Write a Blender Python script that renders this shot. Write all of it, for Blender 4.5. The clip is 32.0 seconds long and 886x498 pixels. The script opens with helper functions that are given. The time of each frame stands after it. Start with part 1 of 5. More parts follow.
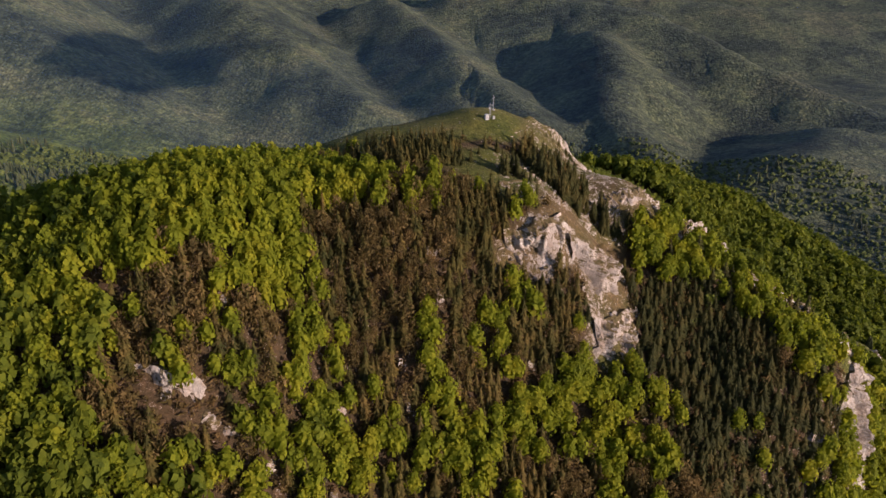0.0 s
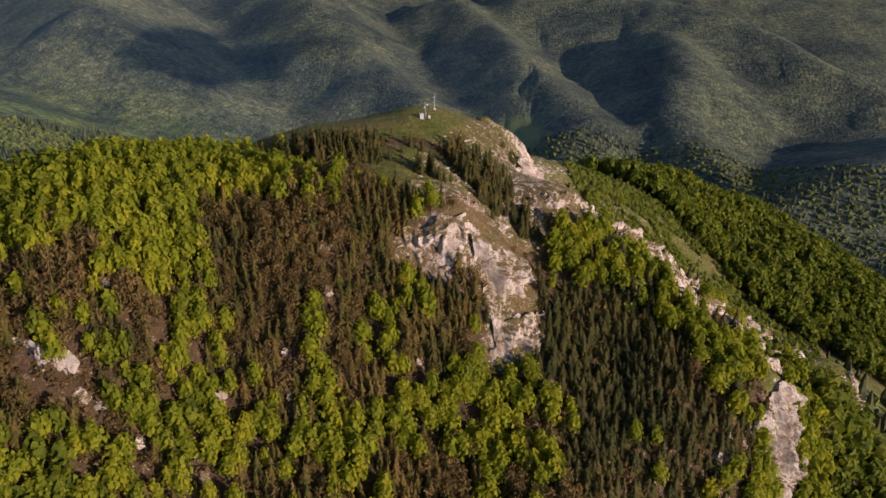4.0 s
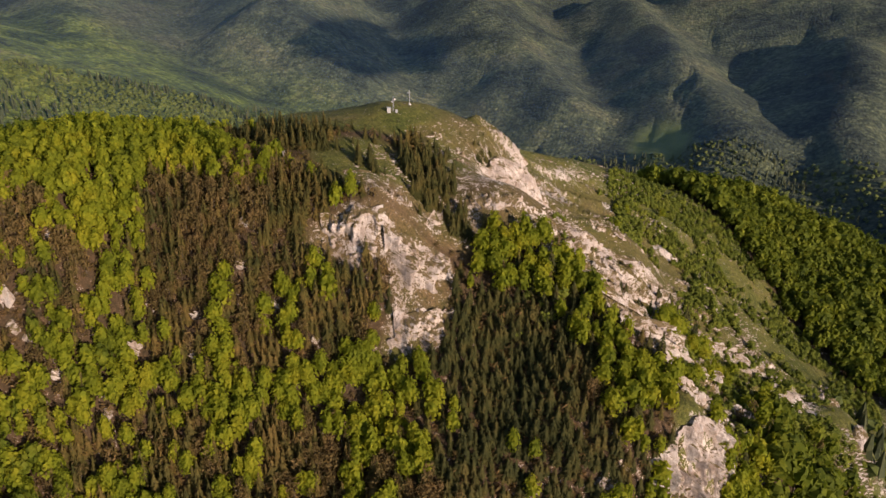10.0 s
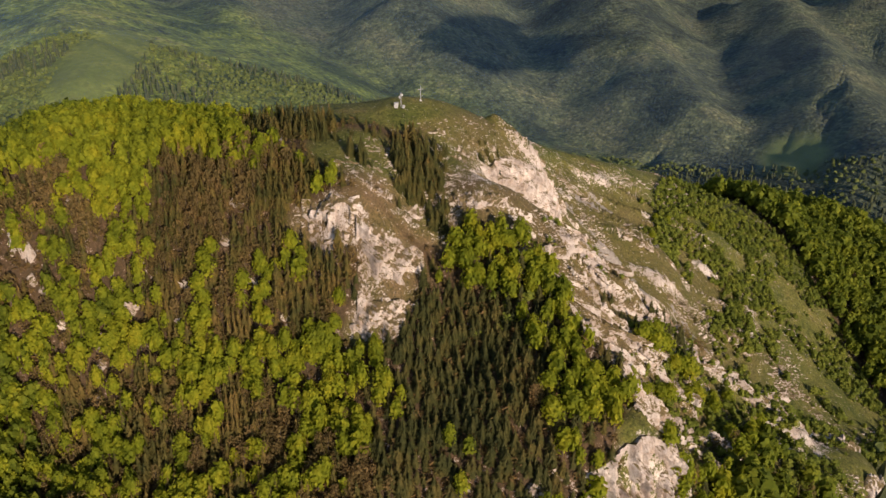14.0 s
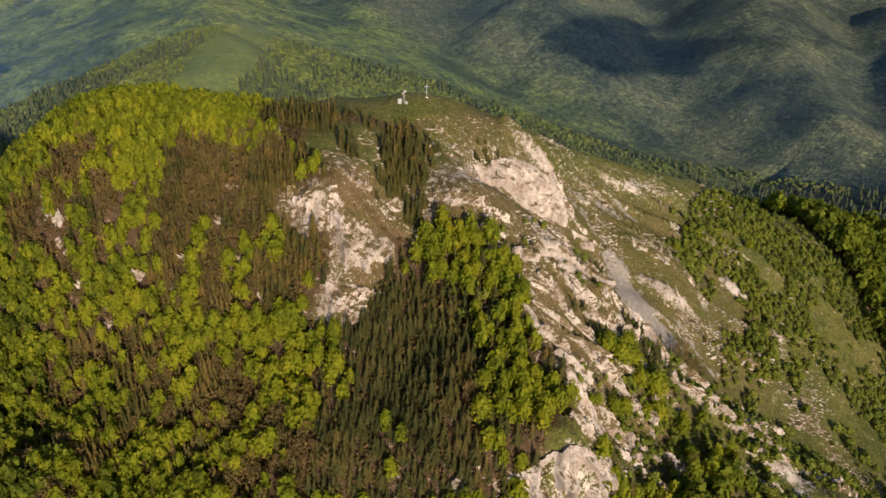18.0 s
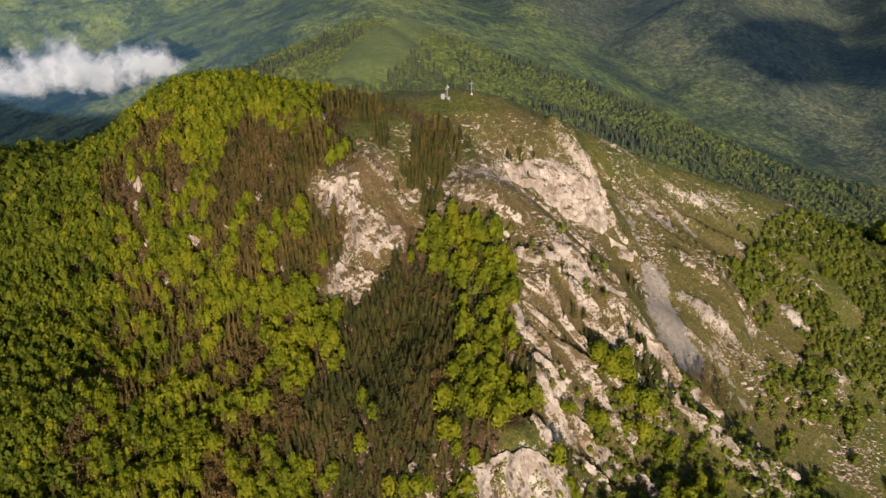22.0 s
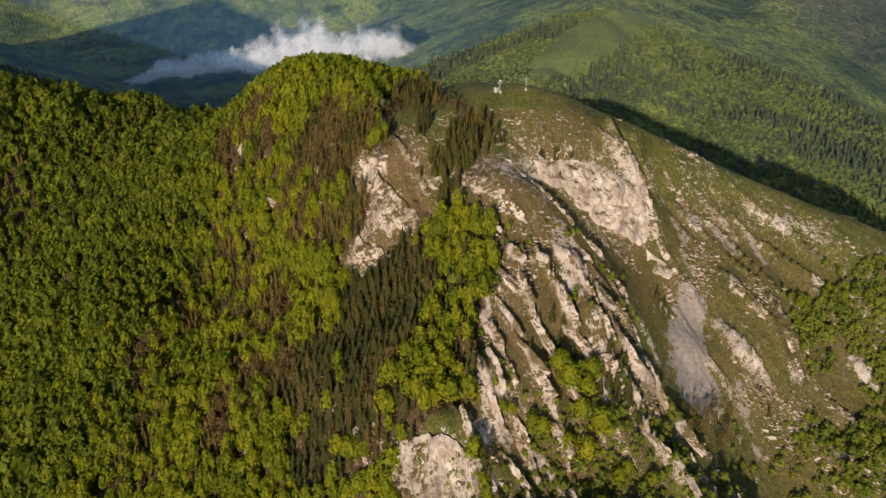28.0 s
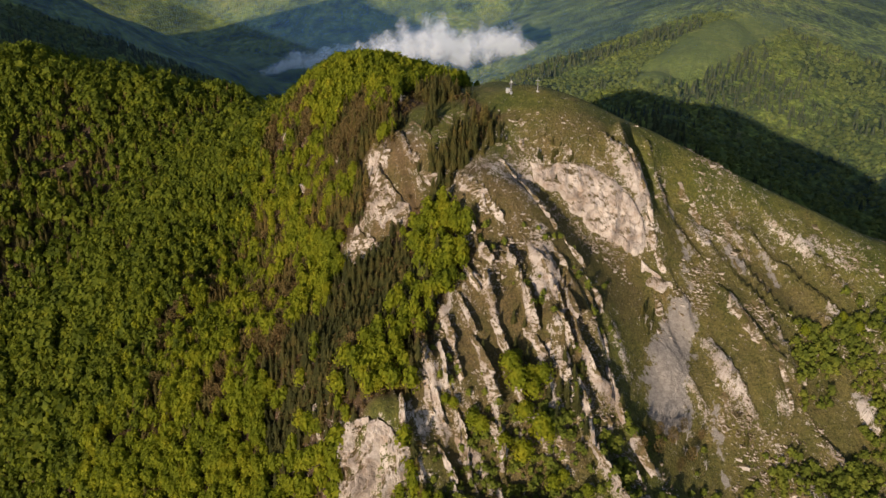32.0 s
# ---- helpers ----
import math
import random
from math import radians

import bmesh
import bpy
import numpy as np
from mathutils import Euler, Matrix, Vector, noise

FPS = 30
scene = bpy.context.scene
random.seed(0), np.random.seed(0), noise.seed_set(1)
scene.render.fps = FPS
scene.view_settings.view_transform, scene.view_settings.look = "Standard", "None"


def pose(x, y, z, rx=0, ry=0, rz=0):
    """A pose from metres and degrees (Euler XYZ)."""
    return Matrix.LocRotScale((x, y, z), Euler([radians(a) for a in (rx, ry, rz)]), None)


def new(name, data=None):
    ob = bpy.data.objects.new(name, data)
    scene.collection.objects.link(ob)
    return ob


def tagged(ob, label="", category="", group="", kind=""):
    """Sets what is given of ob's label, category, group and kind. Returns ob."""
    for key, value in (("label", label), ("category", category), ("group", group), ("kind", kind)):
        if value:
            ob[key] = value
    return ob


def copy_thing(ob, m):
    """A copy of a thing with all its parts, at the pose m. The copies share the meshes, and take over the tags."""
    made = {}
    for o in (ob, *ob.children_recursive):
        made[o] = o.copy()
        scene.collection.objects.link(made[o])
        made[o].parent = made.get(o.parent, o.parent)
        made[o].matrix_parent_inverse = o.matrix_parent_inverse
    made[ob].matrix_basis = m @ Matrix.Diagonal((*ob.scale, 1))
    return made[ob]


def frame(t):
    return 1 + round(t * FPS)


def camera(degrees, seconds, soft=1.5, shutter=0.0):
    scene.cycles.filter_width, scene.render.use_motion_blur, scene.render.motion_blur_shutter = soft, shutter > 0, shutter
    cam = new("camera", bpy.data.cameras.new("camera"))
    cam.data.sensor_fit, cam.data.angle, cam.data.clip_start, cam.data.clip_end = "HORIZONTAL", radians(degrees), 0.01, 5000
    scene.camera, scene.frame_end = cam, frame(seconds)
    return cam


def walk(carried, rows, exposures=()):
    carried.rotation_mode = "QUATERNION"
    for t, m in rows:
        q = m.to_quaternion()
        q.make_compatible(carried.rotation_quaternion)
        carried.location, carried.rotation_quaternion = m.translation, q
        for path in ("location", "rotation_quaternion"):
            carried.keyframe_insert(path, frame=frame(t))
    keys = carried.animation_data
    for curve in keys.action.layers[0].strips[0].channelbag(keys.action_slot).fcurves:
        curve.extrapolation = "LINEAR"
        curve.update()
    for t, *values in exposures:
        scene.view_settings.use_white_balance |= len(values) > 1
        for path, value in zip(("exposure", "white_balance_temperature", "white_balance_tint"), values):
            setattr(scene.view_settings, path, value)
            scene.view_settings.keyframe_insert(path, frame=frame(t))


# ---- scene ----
cam = camera(64.9, 32.0)
METRES, EYE, TILT, LEAN, TURN = 500.0, 300.0, -23.0, 0.0, 0.0
ROWS = [
    (0.0, 0.0, 0.0, 0.0, 0.0, 0.0, -0.0),
    (0.5, 0.0155, -0.0001, -0.0002, -0.14, 0.02, 0.03),
    (1.0, 0.0295, -0.0004, -0.0002, 0.4, 0.01, -0.2),
    (1.5, 0.0447, -0.0007, 0.0001, 1.41, -0.03, -0.62),
    (2.0, 0.0601, -0.001, 0.0002, 2.66, -0.05, -1.14),
    (2.5, 0.0767, -0.0012, 0.0007, 3.69, -0.12, -1.54),
    (3.0, 0.0914, -0.0012, 0.0011, 4.17, -0.17, -1.72),
    (3.5, 0.1072, -0.001, 0.0015, 4.82, -0.21, -1.96),
    (5.5, 0.1692, 0.0023, 0.0033, 10.74, -0.61, -4.41),
    (6.0, 0.1844, 0.0038, 0.0043, 12.01, -0.76, -4.94),
    (6.5, 0.2, 0.0055, 0.0054, 12.9, -0.88, -5.35),
    (7.0, 0.2154, 0.0077, 0.0066, 13.9, -1.0, -5.78),
    (7.5, 0.2318, 0.0103, 0.0081, 14.94, -1.15, -6.22),
    (8.0, 0.2461, 0.0129, 0.0095, 15.79, -1.28, -6.59),
    (8.5, 0.2615, 0.0161, 0.0111, 16.72, -1.38, -6.96),
    (9.0, 0.2774, 0.0196, 0.0129, 17.66, -1.53, -7.36),
    (9.5, 0.2916, 0.0228, 0.0149, 18.52, -1.68, -7.73),
    (10.0, 0.3065, 0.0267, 0.0169, 19.59, -1.86, -8.17),
    (10.5, 0.3214, 0.0307, 0.0191, 20.94, -2.1, -8.71),
    (11.0, 0.3361, 0.035, 0.0214, 22.81, -2.42, -9.45),
    (11.5, 0.3508, 0.0397, 0.0237, 24.64, -2.76, -10.12),
    (12.0, 0.3653, 0.0447, 0.0262, 26.05, -3.05, -10.62),
    (12.5, 0.3797, 0.0501, 0.0289, 27.28, -3.3, -11.08),
    (13.0, 0.394, 0.056, 0.0318, 28.38, -3.56, -11.48),
    (13.5, 0.4081, 0.0621, 0.0347, 29.46, -3.8, -11.85),
    (14.0, 0.422, 0.0684, 0.0377, 30.77, -4.09, -12.31),
    (14.5, 0.4359, 0.0751, 0.0406, 32.34, -4.43, -12.86),
    (16.5, 0.4896, 0.1044, 0.0536, 37.55, -5.64, -14.47),
    (17.0, 0.5026, 0.1125, 0.0573, 38.92, -5.99, -14.89),
    (17.5, 0.5144, 0.1203, 0.061, 40.19, -6.38, -15.29),
    (18.0, 0.5275, 0.1296, 0.0652, 41.65, -6.8, -15.74),
    (18.5, 0.5395, 0.1385, 0.0694, 43.14, -7.26, -16.19),
    (19.0, 0.5516, 0.1479, 0.0738, 44.72, -7.75, -16.65),
    (19.5, 0.5632, 0.1575, 0.0781, 46.31, -8.26, -17.08),
    (20.0, 0.5742, 0.1672, 0.0827, 48.08, -8.83, -17.54),
    (20.5, 0.5856, 0.1772, 0.0873, 49.93, -9.39, -17.98),
    (21.0, 0.5953, 0.1868, 0.0917, 51.74, -9.99, -18.4),
    (21.5, 0.6063, 0.1981, 0.0967, 54.14, -10.78, -18.92),
    (22.0, 0.6167, 0.2093, 0.1012, 55.92, -11.33, -19.29),
    (22.5, 0.6252, 0.2193, 0.1062, 57.49, -11.93, -19.6),
    (23.0, 0.6352, 0.2316, 0.1115, 59.37, -12.57, -19.94),
    (23.5, 0.6443, 0.2435, 0.1168, 61.12, -13.25, -20.25),
    (24.0, 0.652, 0.2544, 0.1225, 62.72, -13.94, -20.53),
    (24.5, 0.6602, 0.2667, 0.1279, 64.5, -14.61, -20.81),
    (25.0, 0.6684, 0.2799, 0.134, 66.47, -15.39, -21.08),
    (25.5, 0.6758, 0.2926, 0.1397, 68.35, -16.12, -21.31),
    (26.0, 0.6823, 0.3047, 0.1451, 70.24, -16.86, -21.52),
    (26.5, 0.6891, 0.3187, 0.1515, 72.22, -17.65, -21.72),
    (28.5, 0.7095, 0.3734, 0.1767, 78.37, -20.18, -22.09),
    (29.0, 0.7136, 0.3862, 0.1825, 79.69, -20.7, -22.17),
    (29.5, 0.7178, 0.4, 0.1887, 81.11, -21.25, -22.23),
    (30.0, 0.7218, 0.415, 0.1953, 82.72, -21.88, -22.28),
    (30.5, 0.7252, 0.4292, 0.2016, 84.38, -22.52, -22.3),
    (31.0, 0.728, 0.4424, 0.2076, 85.86, -23.09, -22.3),
    (31.5, 0.7307, 0.4577, 0.2142, 87.51, -23.75, -22.3),
    (32.0, 0.7329, 0.4721, 0.2207, 89.15, -24.39, -22.27),
]
EXPOSURES = [(0.0, 0.36, 6200, 32), (6.0, 0.39, 6300, 31), (13.0, 0.44, 6420, 24), (20.0, 0.42, 6420, 18), (32.0, 0.21, 6400, 18)]
walk(cam, [(t, pose(0, 0, EYE, TILT, LEAN, TURN) @ pose(METRES * x, METRES * y, METRES * z, 90 + pitch, roll, yaw)) for t, x, y, z, yaw, pitch, roll in ROWS], EXPOSURES)

# ---- sky and sun ----
SUN_FROM = Vector((0.885, -0.465, 0.0)).normalized()
SUN_UP = radians(12.6)
world = bpy.data.worlds.new("sky")
scene.world = world
world.use_nodes = True
sky = world.node_tree.nodes.new("ShaderNodeTexSky")
sky.sky_type, sky.sun_disc = "NISHITA", False
sky.sun_elevation, sky.sun_rotation = SUN_UP, math.atan2(SUN_FROM.x, SUN_FROM.y)
sky.altitude, sky.dust_density = 900, 1.0
backdrop = world.node_tree.nodes["Background"]
backdrop.inputs["Strength"].default_value = 0.11
world.node_tree.links.new(sky.outputs[0], backdrop.inputs["Color"])
sun = new("sun", bpy.data.lights.new("sun", "SUN"))
sun.data.energy, sun.data.angle, sun.data.color = 5.0, radians(0.6), (1.0, 0.85, 0.64)
ray_in = Vector((-SUN_FROM.x * math.cos(SUN_UP), -SUN_FROM.y * math.cos(SUN_UP), -math.sin(SUN_UP)))
sun.matrix_world = Matrix.Translation((0, 0, 600)) @ ray_in.to_track_quat("-Z", "Y").to_matrix().to_4x4()

# ---- materials ----
class Nodes:
    """Short calls for one node material."""

    def __init__(self, name):
        self.mat = bpy.data.materials.new(name)
        self.mat.use_nodes = True
        self.tree = self.mat.node_tree
        self.bsdf = self.tree.nodes["Principled BSDF"]
        self.out = self.tree.nodes["Material Output"]
        self.place = self.tree.nodes.new("ShaderNodeNewGeometry")

    def add(self, kind, **values):
        n = self.tree.nodes.new(kind)
        for key, value in values.items():
            n.inputs[key.replace("_", " ").strip()].default_value = value
        return n

    def link(self, a, b):
        self.tree.links.new(a, b)

    def noise(self, scale, detail=4, rough=0.6, stretch=None):
        n = self.add("ShaderNodeTexNoise", Scale=scale, Detail=detail, Roughness=rough)
        source = self.place.outputs["Position"]
        if stretch:
            m = self.add("ShaderNodeMapping", Scale=stretch)
            self.link(source, m.inputs["Vector"])
            source = m.outputs[0]
        self.link(source, n.inputs["Vector"])
        return n.outputs["Fac"]

    def ramp(self, fac, *stops):
        n = self.tree.nodes.new("ShaderNodeValToRGB")
        while len(n.color_ramp.elements) < len(stops):
            n.color_ramp.elements.new(0.5)
        for e, (at, c) in zip(n.color_ramp.elements, stops):
            e.position, e.color = at, (*c, 1) if not isinstance(c, float) else (c, c, c, 1)
        self.link(fac, n.inputs["Fac"])
        return n.outputs["Color"]

    def mix(self, fac, a, b, how="MIX"):
        n = self.tree.nodes.new("ShaderNodeMix")
        n.data_type, n.blend_type = "RGBA", how
        for socket, v in ((n.inputs[0], fac), (n.inputs[6], a), (n.inputs[7], b)):
            if isinstance(v, (int, float)):
                socket.default_value = v
            elif isinstance(v, tuple):
                socket.default_value = (*v, 1)
            else:
                self.link(v, socket)
        return n.outputs[2]

    def math(self, how, a, b):
        n = self.tree.nodes.new("ShaderNodeMath")
        n.operation = how
        for socket, v in zip(n.inputs, (a, b)):
            if isinstance(v, (int, float)):
                socket.default_value = v
            else:
                self.link(v, socket)
        return n.outputs[0]

    def attribute(self, name):
        n = self.tree.nodes.new("ShaderNodeAttribute")
        n.attribute_name = name
        return n.outputs["Fac"]

    def done(self, colour, rough=0.9, bump=None, depth=0.3, distance=0.3):
        self.link(colour, self.bsdf.inputs["Base Color"])
        if isinstance(rough, float):
            self.bsdf.inputs["Roughness"].default_value = rough
        else:
            self.link(rough, self.bsdf.inputs["Roughness"])
        self.bsdf.inputs["Specular IOR Level"].default_value = 0.2
        if bump is not None:
            b = self.add("ShaderNodeBump", Strength=depth, Distance=distance)
            self.link(bump, b.inputs["Height"])
            self.link(b.outputs[0], self.bsdf.inputs["Normal"])
        return self.mat


def rock_colour(n):
    """Pale limestone with grey weathering, ochre stains and dark cracks."""
    big = n.ramp(n.noise(0.09, 5, 0.65), (0.3, (0.27, 0.22, 0.18)), (0.46, (0.45, 0.39, 0.34)), (0.60, (0.65, 0.585, 0.52)))
    streak = n.ramp(n.noise(0.7, 5, 0.7, (1, 1, 0.12)), (0.32, (0.42, 0.37, 0.33)), (0.50, (1.0, 1.0, 1.0)))
    base = n.mix(0.75, big, streak, "MULTIPLY")
    stain = n.ramp(n.noise(0.22, 4, 0.6), (0.52, 0.0), (0.68, 1.0))
    base = n.mix(n.math("MULTIPLY", stain, 0.5), base, (0.36, 0.25, 0.165))
    fine = n.ramp(n.noise(2.6, 4, 0.7), (0.3, (0.62, 0.60, 0.58)), (0.6, (1.0, 1.0, 1.0)))
    return n.mix(0.7, base, fine, "MULTIPLY")


def make_ground():
    n = Nodes("ground")
    turf = n.ramp(n.noise(0.06, 6, 0.6), (0.30, (0.066, 0.084, 0.017)), (0.46, (0.094, 0.106, 0.023)), (0.58, (0.118, 0.120, 0.030)), (0.72, (0.160, 0.134, 0.050)))
    turf = n.mix(0.9, turf, n.ramp(n.noise(1.1, 5, 0.8), (0.36, (0.32, 0.33, 0.30)), (0.5, (0.95, 0.95, 0.92)), (0.64, (1.5, 1.38, 1.25))), "MULTIPLY")
    turf = n.mix(0.75, turf, n.ramp(n.noise(0.3, 5, 0.75), (0.34, (0.50, 0.50, 0.46)), (0.5, (1.0, 1.0, 1.0)), (0.66, (1.45, 1.25, 1.1))), "MULTIPLY")
    dry = n.ramp(n.noise(0.10, 6, 0.7), (0.30, (0.080, 0.072, 0.022)), (0.46, (0.125, 0.092, 0.040)), (0.60, (0.165, 0.112, 0.058)), (0.74, (0.20, 0.145, 0.09)))
    dry = n.mix(0.9, dry, n.ramp(n.noise(1.1, 5, 0.8), (0.36, (0.32, 0.33, 0.30)), (0.5, (0.95, 0.95, 0.92)), (0.64, (1.5, 1.38, 1.25))), "MULTIPLY")
    turf = n.mix(n.attribute("dry"), turf, dry)
    litter = n.ramp(n.noise(0.35, 5, 0.7), (0.3, (0.040, 0.032, 0.016)), (0.55, (0.090, 0.058, 0.030)), (0.75, (0.17, 0.105, 0.06)))
    # far woods, greyed and blued: distance haze is put into the colour
    wood = n.ramp(n.noise(0.010, 6, 0.66), (0.33, (0.058, 0.072, 0.050)), (0.5, (0.085, 0.100, 0.065)), (0.66, (0.118, 0.135, 0.078)))
    spring = n.ramp(n.noise(0.009, 6, 0.68), (0.33, (0.055, 0.068, 0.036)), (0.45, (0.125, 0.160, 0.040)), (0.58, (0.195, 0.235, 0.046)), (0.72, (0.215, 0.205, 0.080)))
    wood = n.mix(n.attribute("spring"), wood, spring)
    stands = n.ramp(n.noise(0.0035, 7, 0.62), (0.40, (0.38, 0.46, 0.52)), (0.46, (0.80, 0.84, 0.82)), (0.53, (1.12, 1.16, 0.98)), (0.60, (1.28, 1.18, 1.05)))
    wood = n.mix(0.85, wood, stands, "MULTIPLY")
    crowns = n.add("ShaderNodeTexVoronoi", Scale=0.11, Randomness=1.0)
    sway = n.add("ShaderNodeTexNoise", Scale=0.11, Detail=3.0)
    n.link(n.place.outputs["Position"], sway.inputs["Vector"])
    shift = n.tree.nodes.new("ShaderNodeVectorMath")
    shift.operation = "MULTIPLY_ADD"
    n.link(sway.outputs["Color"], shift.inputs[0])
    shift.inputs[1].default_value = (9, 9, 9)
    n.link(n.place.outputs["Position"], shift.inputs[2])
    n.link(shift.outputs[0], crowns.inputs["Vector"])
    tint = n.add("ShaderNodeSeparateColor")
    n.link(crowns.outputs["Color"], tint.inputs[0])
    wood = n.mix(0.95, wood, n.ramp(tint.outputs[0], (0.0, (0.52, 0.57, 0.57)), (1.0, (1.36, 1.3, 1.18))), "MULTIPLY")
    # gaps between the far crowns darkened, their shade painted into the colour
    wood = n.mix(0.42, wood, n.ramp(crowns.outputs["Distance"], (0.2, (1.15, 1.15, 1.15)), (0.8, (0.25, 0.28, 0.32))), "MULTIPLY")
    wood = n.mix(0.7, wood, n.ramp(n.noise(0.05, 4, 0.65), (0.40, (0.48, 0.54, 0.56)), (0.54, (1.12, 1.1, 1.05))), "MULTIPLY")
    pasture = n.ramp(n.noise(0.02, 5, 0.6), (0.35, (0.105, 0.140, 0.040)), (0.65, (0.145, 0.175, 0.055)))
    stones = n.ramp(n.noise(0.5, 7, 0.85), (0.36, (0.19, 0.17, 0.145)), (0.62, (0.33, 0.30, 0.265)))
    c = n.mix(n.attribute("floor"), turf, litter)
    speck = n.math("ADD", n.math("SUBTRACT", n.noise(0.35, 6, 0.8), 0.5), n.math("MULTIPLY", n.math("SUBTRACT", n.noise(1.3, 4, 0.8), 0.5), 0.7))
    edge = n.math("ADD", n.attribute("rock"), n.math("MULTIPLY", speck, 2.9))
    c = n.mix(n.ramp(edge, (0.42, 0.0), (0.56, 1.0)), c, rock_colour(n))
    rim = n.math("ADD", n.attribute("scree"), n.math("MULTIPLY", n.math("SUBTRACT", n.noise(0.16, 7, 0.72), 0.5), 2.6))
    c = n.mix(n.ramp(rim, (0.44, 0.0), (0.54, 1.0)), c, stones)
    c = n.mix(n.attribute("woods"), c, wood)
    c = n.mix(n.attribute("pasture"), c, pasture)
    dome = n.math("MULTIPLY", n.math("SUBTRACT", 1.0, crowns.outputs["Distance"]), n.attribute("woods"))
    relief = n.math("ADD", n.math("MULTIPLY", n.math("MULTIPLY", dome, n.math("SUBTRACT", 1.0, n.attribute("pasture"))), 3.0), n.noise(0.8, 6, 0.75))
    return n.done(c, 0.95, relief, 0.9, 1.4)


def make_rock(name, cover=0.0):
    """Limestone with grass and earth on its ledges; cover: how far plants creep over the faces."""
    n = Nodes(name)
    c = rock_colour(n)
    up = n.add("ShaderNodeSeparateXYZ")
    n.link(n.place.outputs["Normal"], up.inputs[0])
    ledge = n.math("ADD", up.outputs["Z"], n.math("MULTIPLY", n.math("SUBTRACT", n.noise(0.35, 5, 0.7), 0.5), 0.8))
    if cover:
        ledge = n.math("ADD", ledge, n.math("MULTIPLY", n.ramp(n.noise(0.16, 6, 0.72), (0.45, 0.0), (0.60, 1.0)), cover))
    moss = n.ramp(n.noise(1.2, 4, 0.7), (0.35, (0.095, 0.085, 0.028)), (0.65, (0.20, 0.14, 0.075)))
    c = n.mix(n.ramp(ledge, (0.70, 0.0), (0.82, 1.0)), c, moss)
    return n.done(c, 0.92, n.noise(0.9, 8, 0.72), 1.0, 1.2)


def make_leaf(name, low, mid, high, glow=0.3, dull=0.55):
    n = Nodes(name)
    wide = n.noise(0.05, 3, 0.5)
    crown = n.noise(0.17, 3, 0.6)
    c = n.ramp(n.math("ADD", n.math("MULTIPLY", wide, 0.42), n.math("MULTIPLY", crown, 0.58)), (0.36, low), (0.5, mid), (0.63, high))
    c = n.mix(0.6, c, n.ramp(n.place.outputs["Random Per Island"], (0.0, (dull, dull * 1.04, dull * 0.9)), (1.0, (1.25, 1.2, 1.1))), "MULTIPLY")
    n.done(c, 0.75, n.noise(1.6, 3, 0.7), 0.6, 0.5)
    if glow:
        t = n.add("ShaderNodeBsdfTranslucent")
        n.link(c, t.inputs["Color"])
        m = n.add("ShaderNodeMixShader", Fac=glow)
        n.link(n.bsdf.outputs[0], m.inputs[1])
        n.link(t.outputs[0], m.inputs[2])
        n.link(m.outputs[0], n.out.inputs["Surface"])
    return n.mat


def make_plain(name, low, high, scale=2.0, rough=0.85):
    n = Nodes(name)
    return n.done(n.ramp(n.noise(scale, 5, 0.65), (0.3, low), (0.7, high)), rough, n.noise(scale * 4, 4, 0.6), 0.3, 0.05)


GROUND, ROCK, MOSSY_ROCK = make_ground(), make_rock("limestone"), make_rock("mossy_limestone", 0.55)
BEECH_LEAF = make_leaf("beech_leaf", (0.135, 0.172, 0.013), (0.235, 0.272, 0.016), (0.330, 0.330, 0.020), 0.6, 0.75)
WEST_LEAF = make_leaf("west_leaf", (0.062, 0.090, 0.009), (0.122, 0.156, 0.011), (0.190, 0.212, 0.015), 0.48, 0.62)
SHRUB_LEAF = make_leaf("shrub_leaf", (0.100, 0.130, 0.020), (0.160, 0.195, 0.026), (0.225, 0.245, 0.036), 0.45, 0.65)
SPRUCE_NEEDLE = make_leaf("spruce_needle", (0.052, 0.058, 0.016), (0.112, 0.096, 0.025), (0.185, 0.128, 0.038), 0.4, 0.6)
# greener and darker needles: the hollow's shade is put into this colour
SPRUCE_GREEN_SHADED = make_leaf("shaded_green_spruce_needle", (0.031, 0.037, 0.010), (0.060, 0.062, 0.016), (0.104, 0.086, 0.023), 0.28, 0.6)
LEAFLESS = make_leaf("leafless_twigs", (0.112, 0.090, 0.034), (0.168, 0.124, 0.047), (0.235, 0.158, 0.066), 0.5, 0.8)
BRUSH = make_leaf("brush", (0.070, 0.061, 0.017), (0.122, 0.086, 0.030), (0.185, 0.115, 0.046), 0.4, 0.6)
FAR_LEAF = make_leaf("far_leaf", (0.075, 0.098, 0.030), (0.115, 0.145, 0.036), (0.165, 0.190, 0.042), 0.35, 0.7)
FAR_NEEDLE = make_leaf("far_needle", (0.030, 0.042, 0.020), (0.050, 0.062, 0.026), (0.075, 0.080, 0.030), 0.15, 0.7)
BARK = make_plain("bark", (0.07, 0.055, 0.042), (0.17, 0.14, 0.115))
WHITE_PAINT = make_plain("white_paint", (0.30, 0.30, 0.29), (0.46, 0.45, 0.43), 1.5, 0.6)
STEEL = make_plain("galvanised_steel", (0.24, 0.25, 0.26), (0.38, 0.38, 0.38), 3.0, 0.45)
CONCRETE = make_plain("concrete", (0.40, 0.38, 0.35), (0.55, 0.53, 0.50), 1.2, 0.9)
GREY_TWIG = make_plain("grey_twigs", (0.22, 0.20, 0.18), (0.36, 0.33, 0.30), 1.0, 0.9)


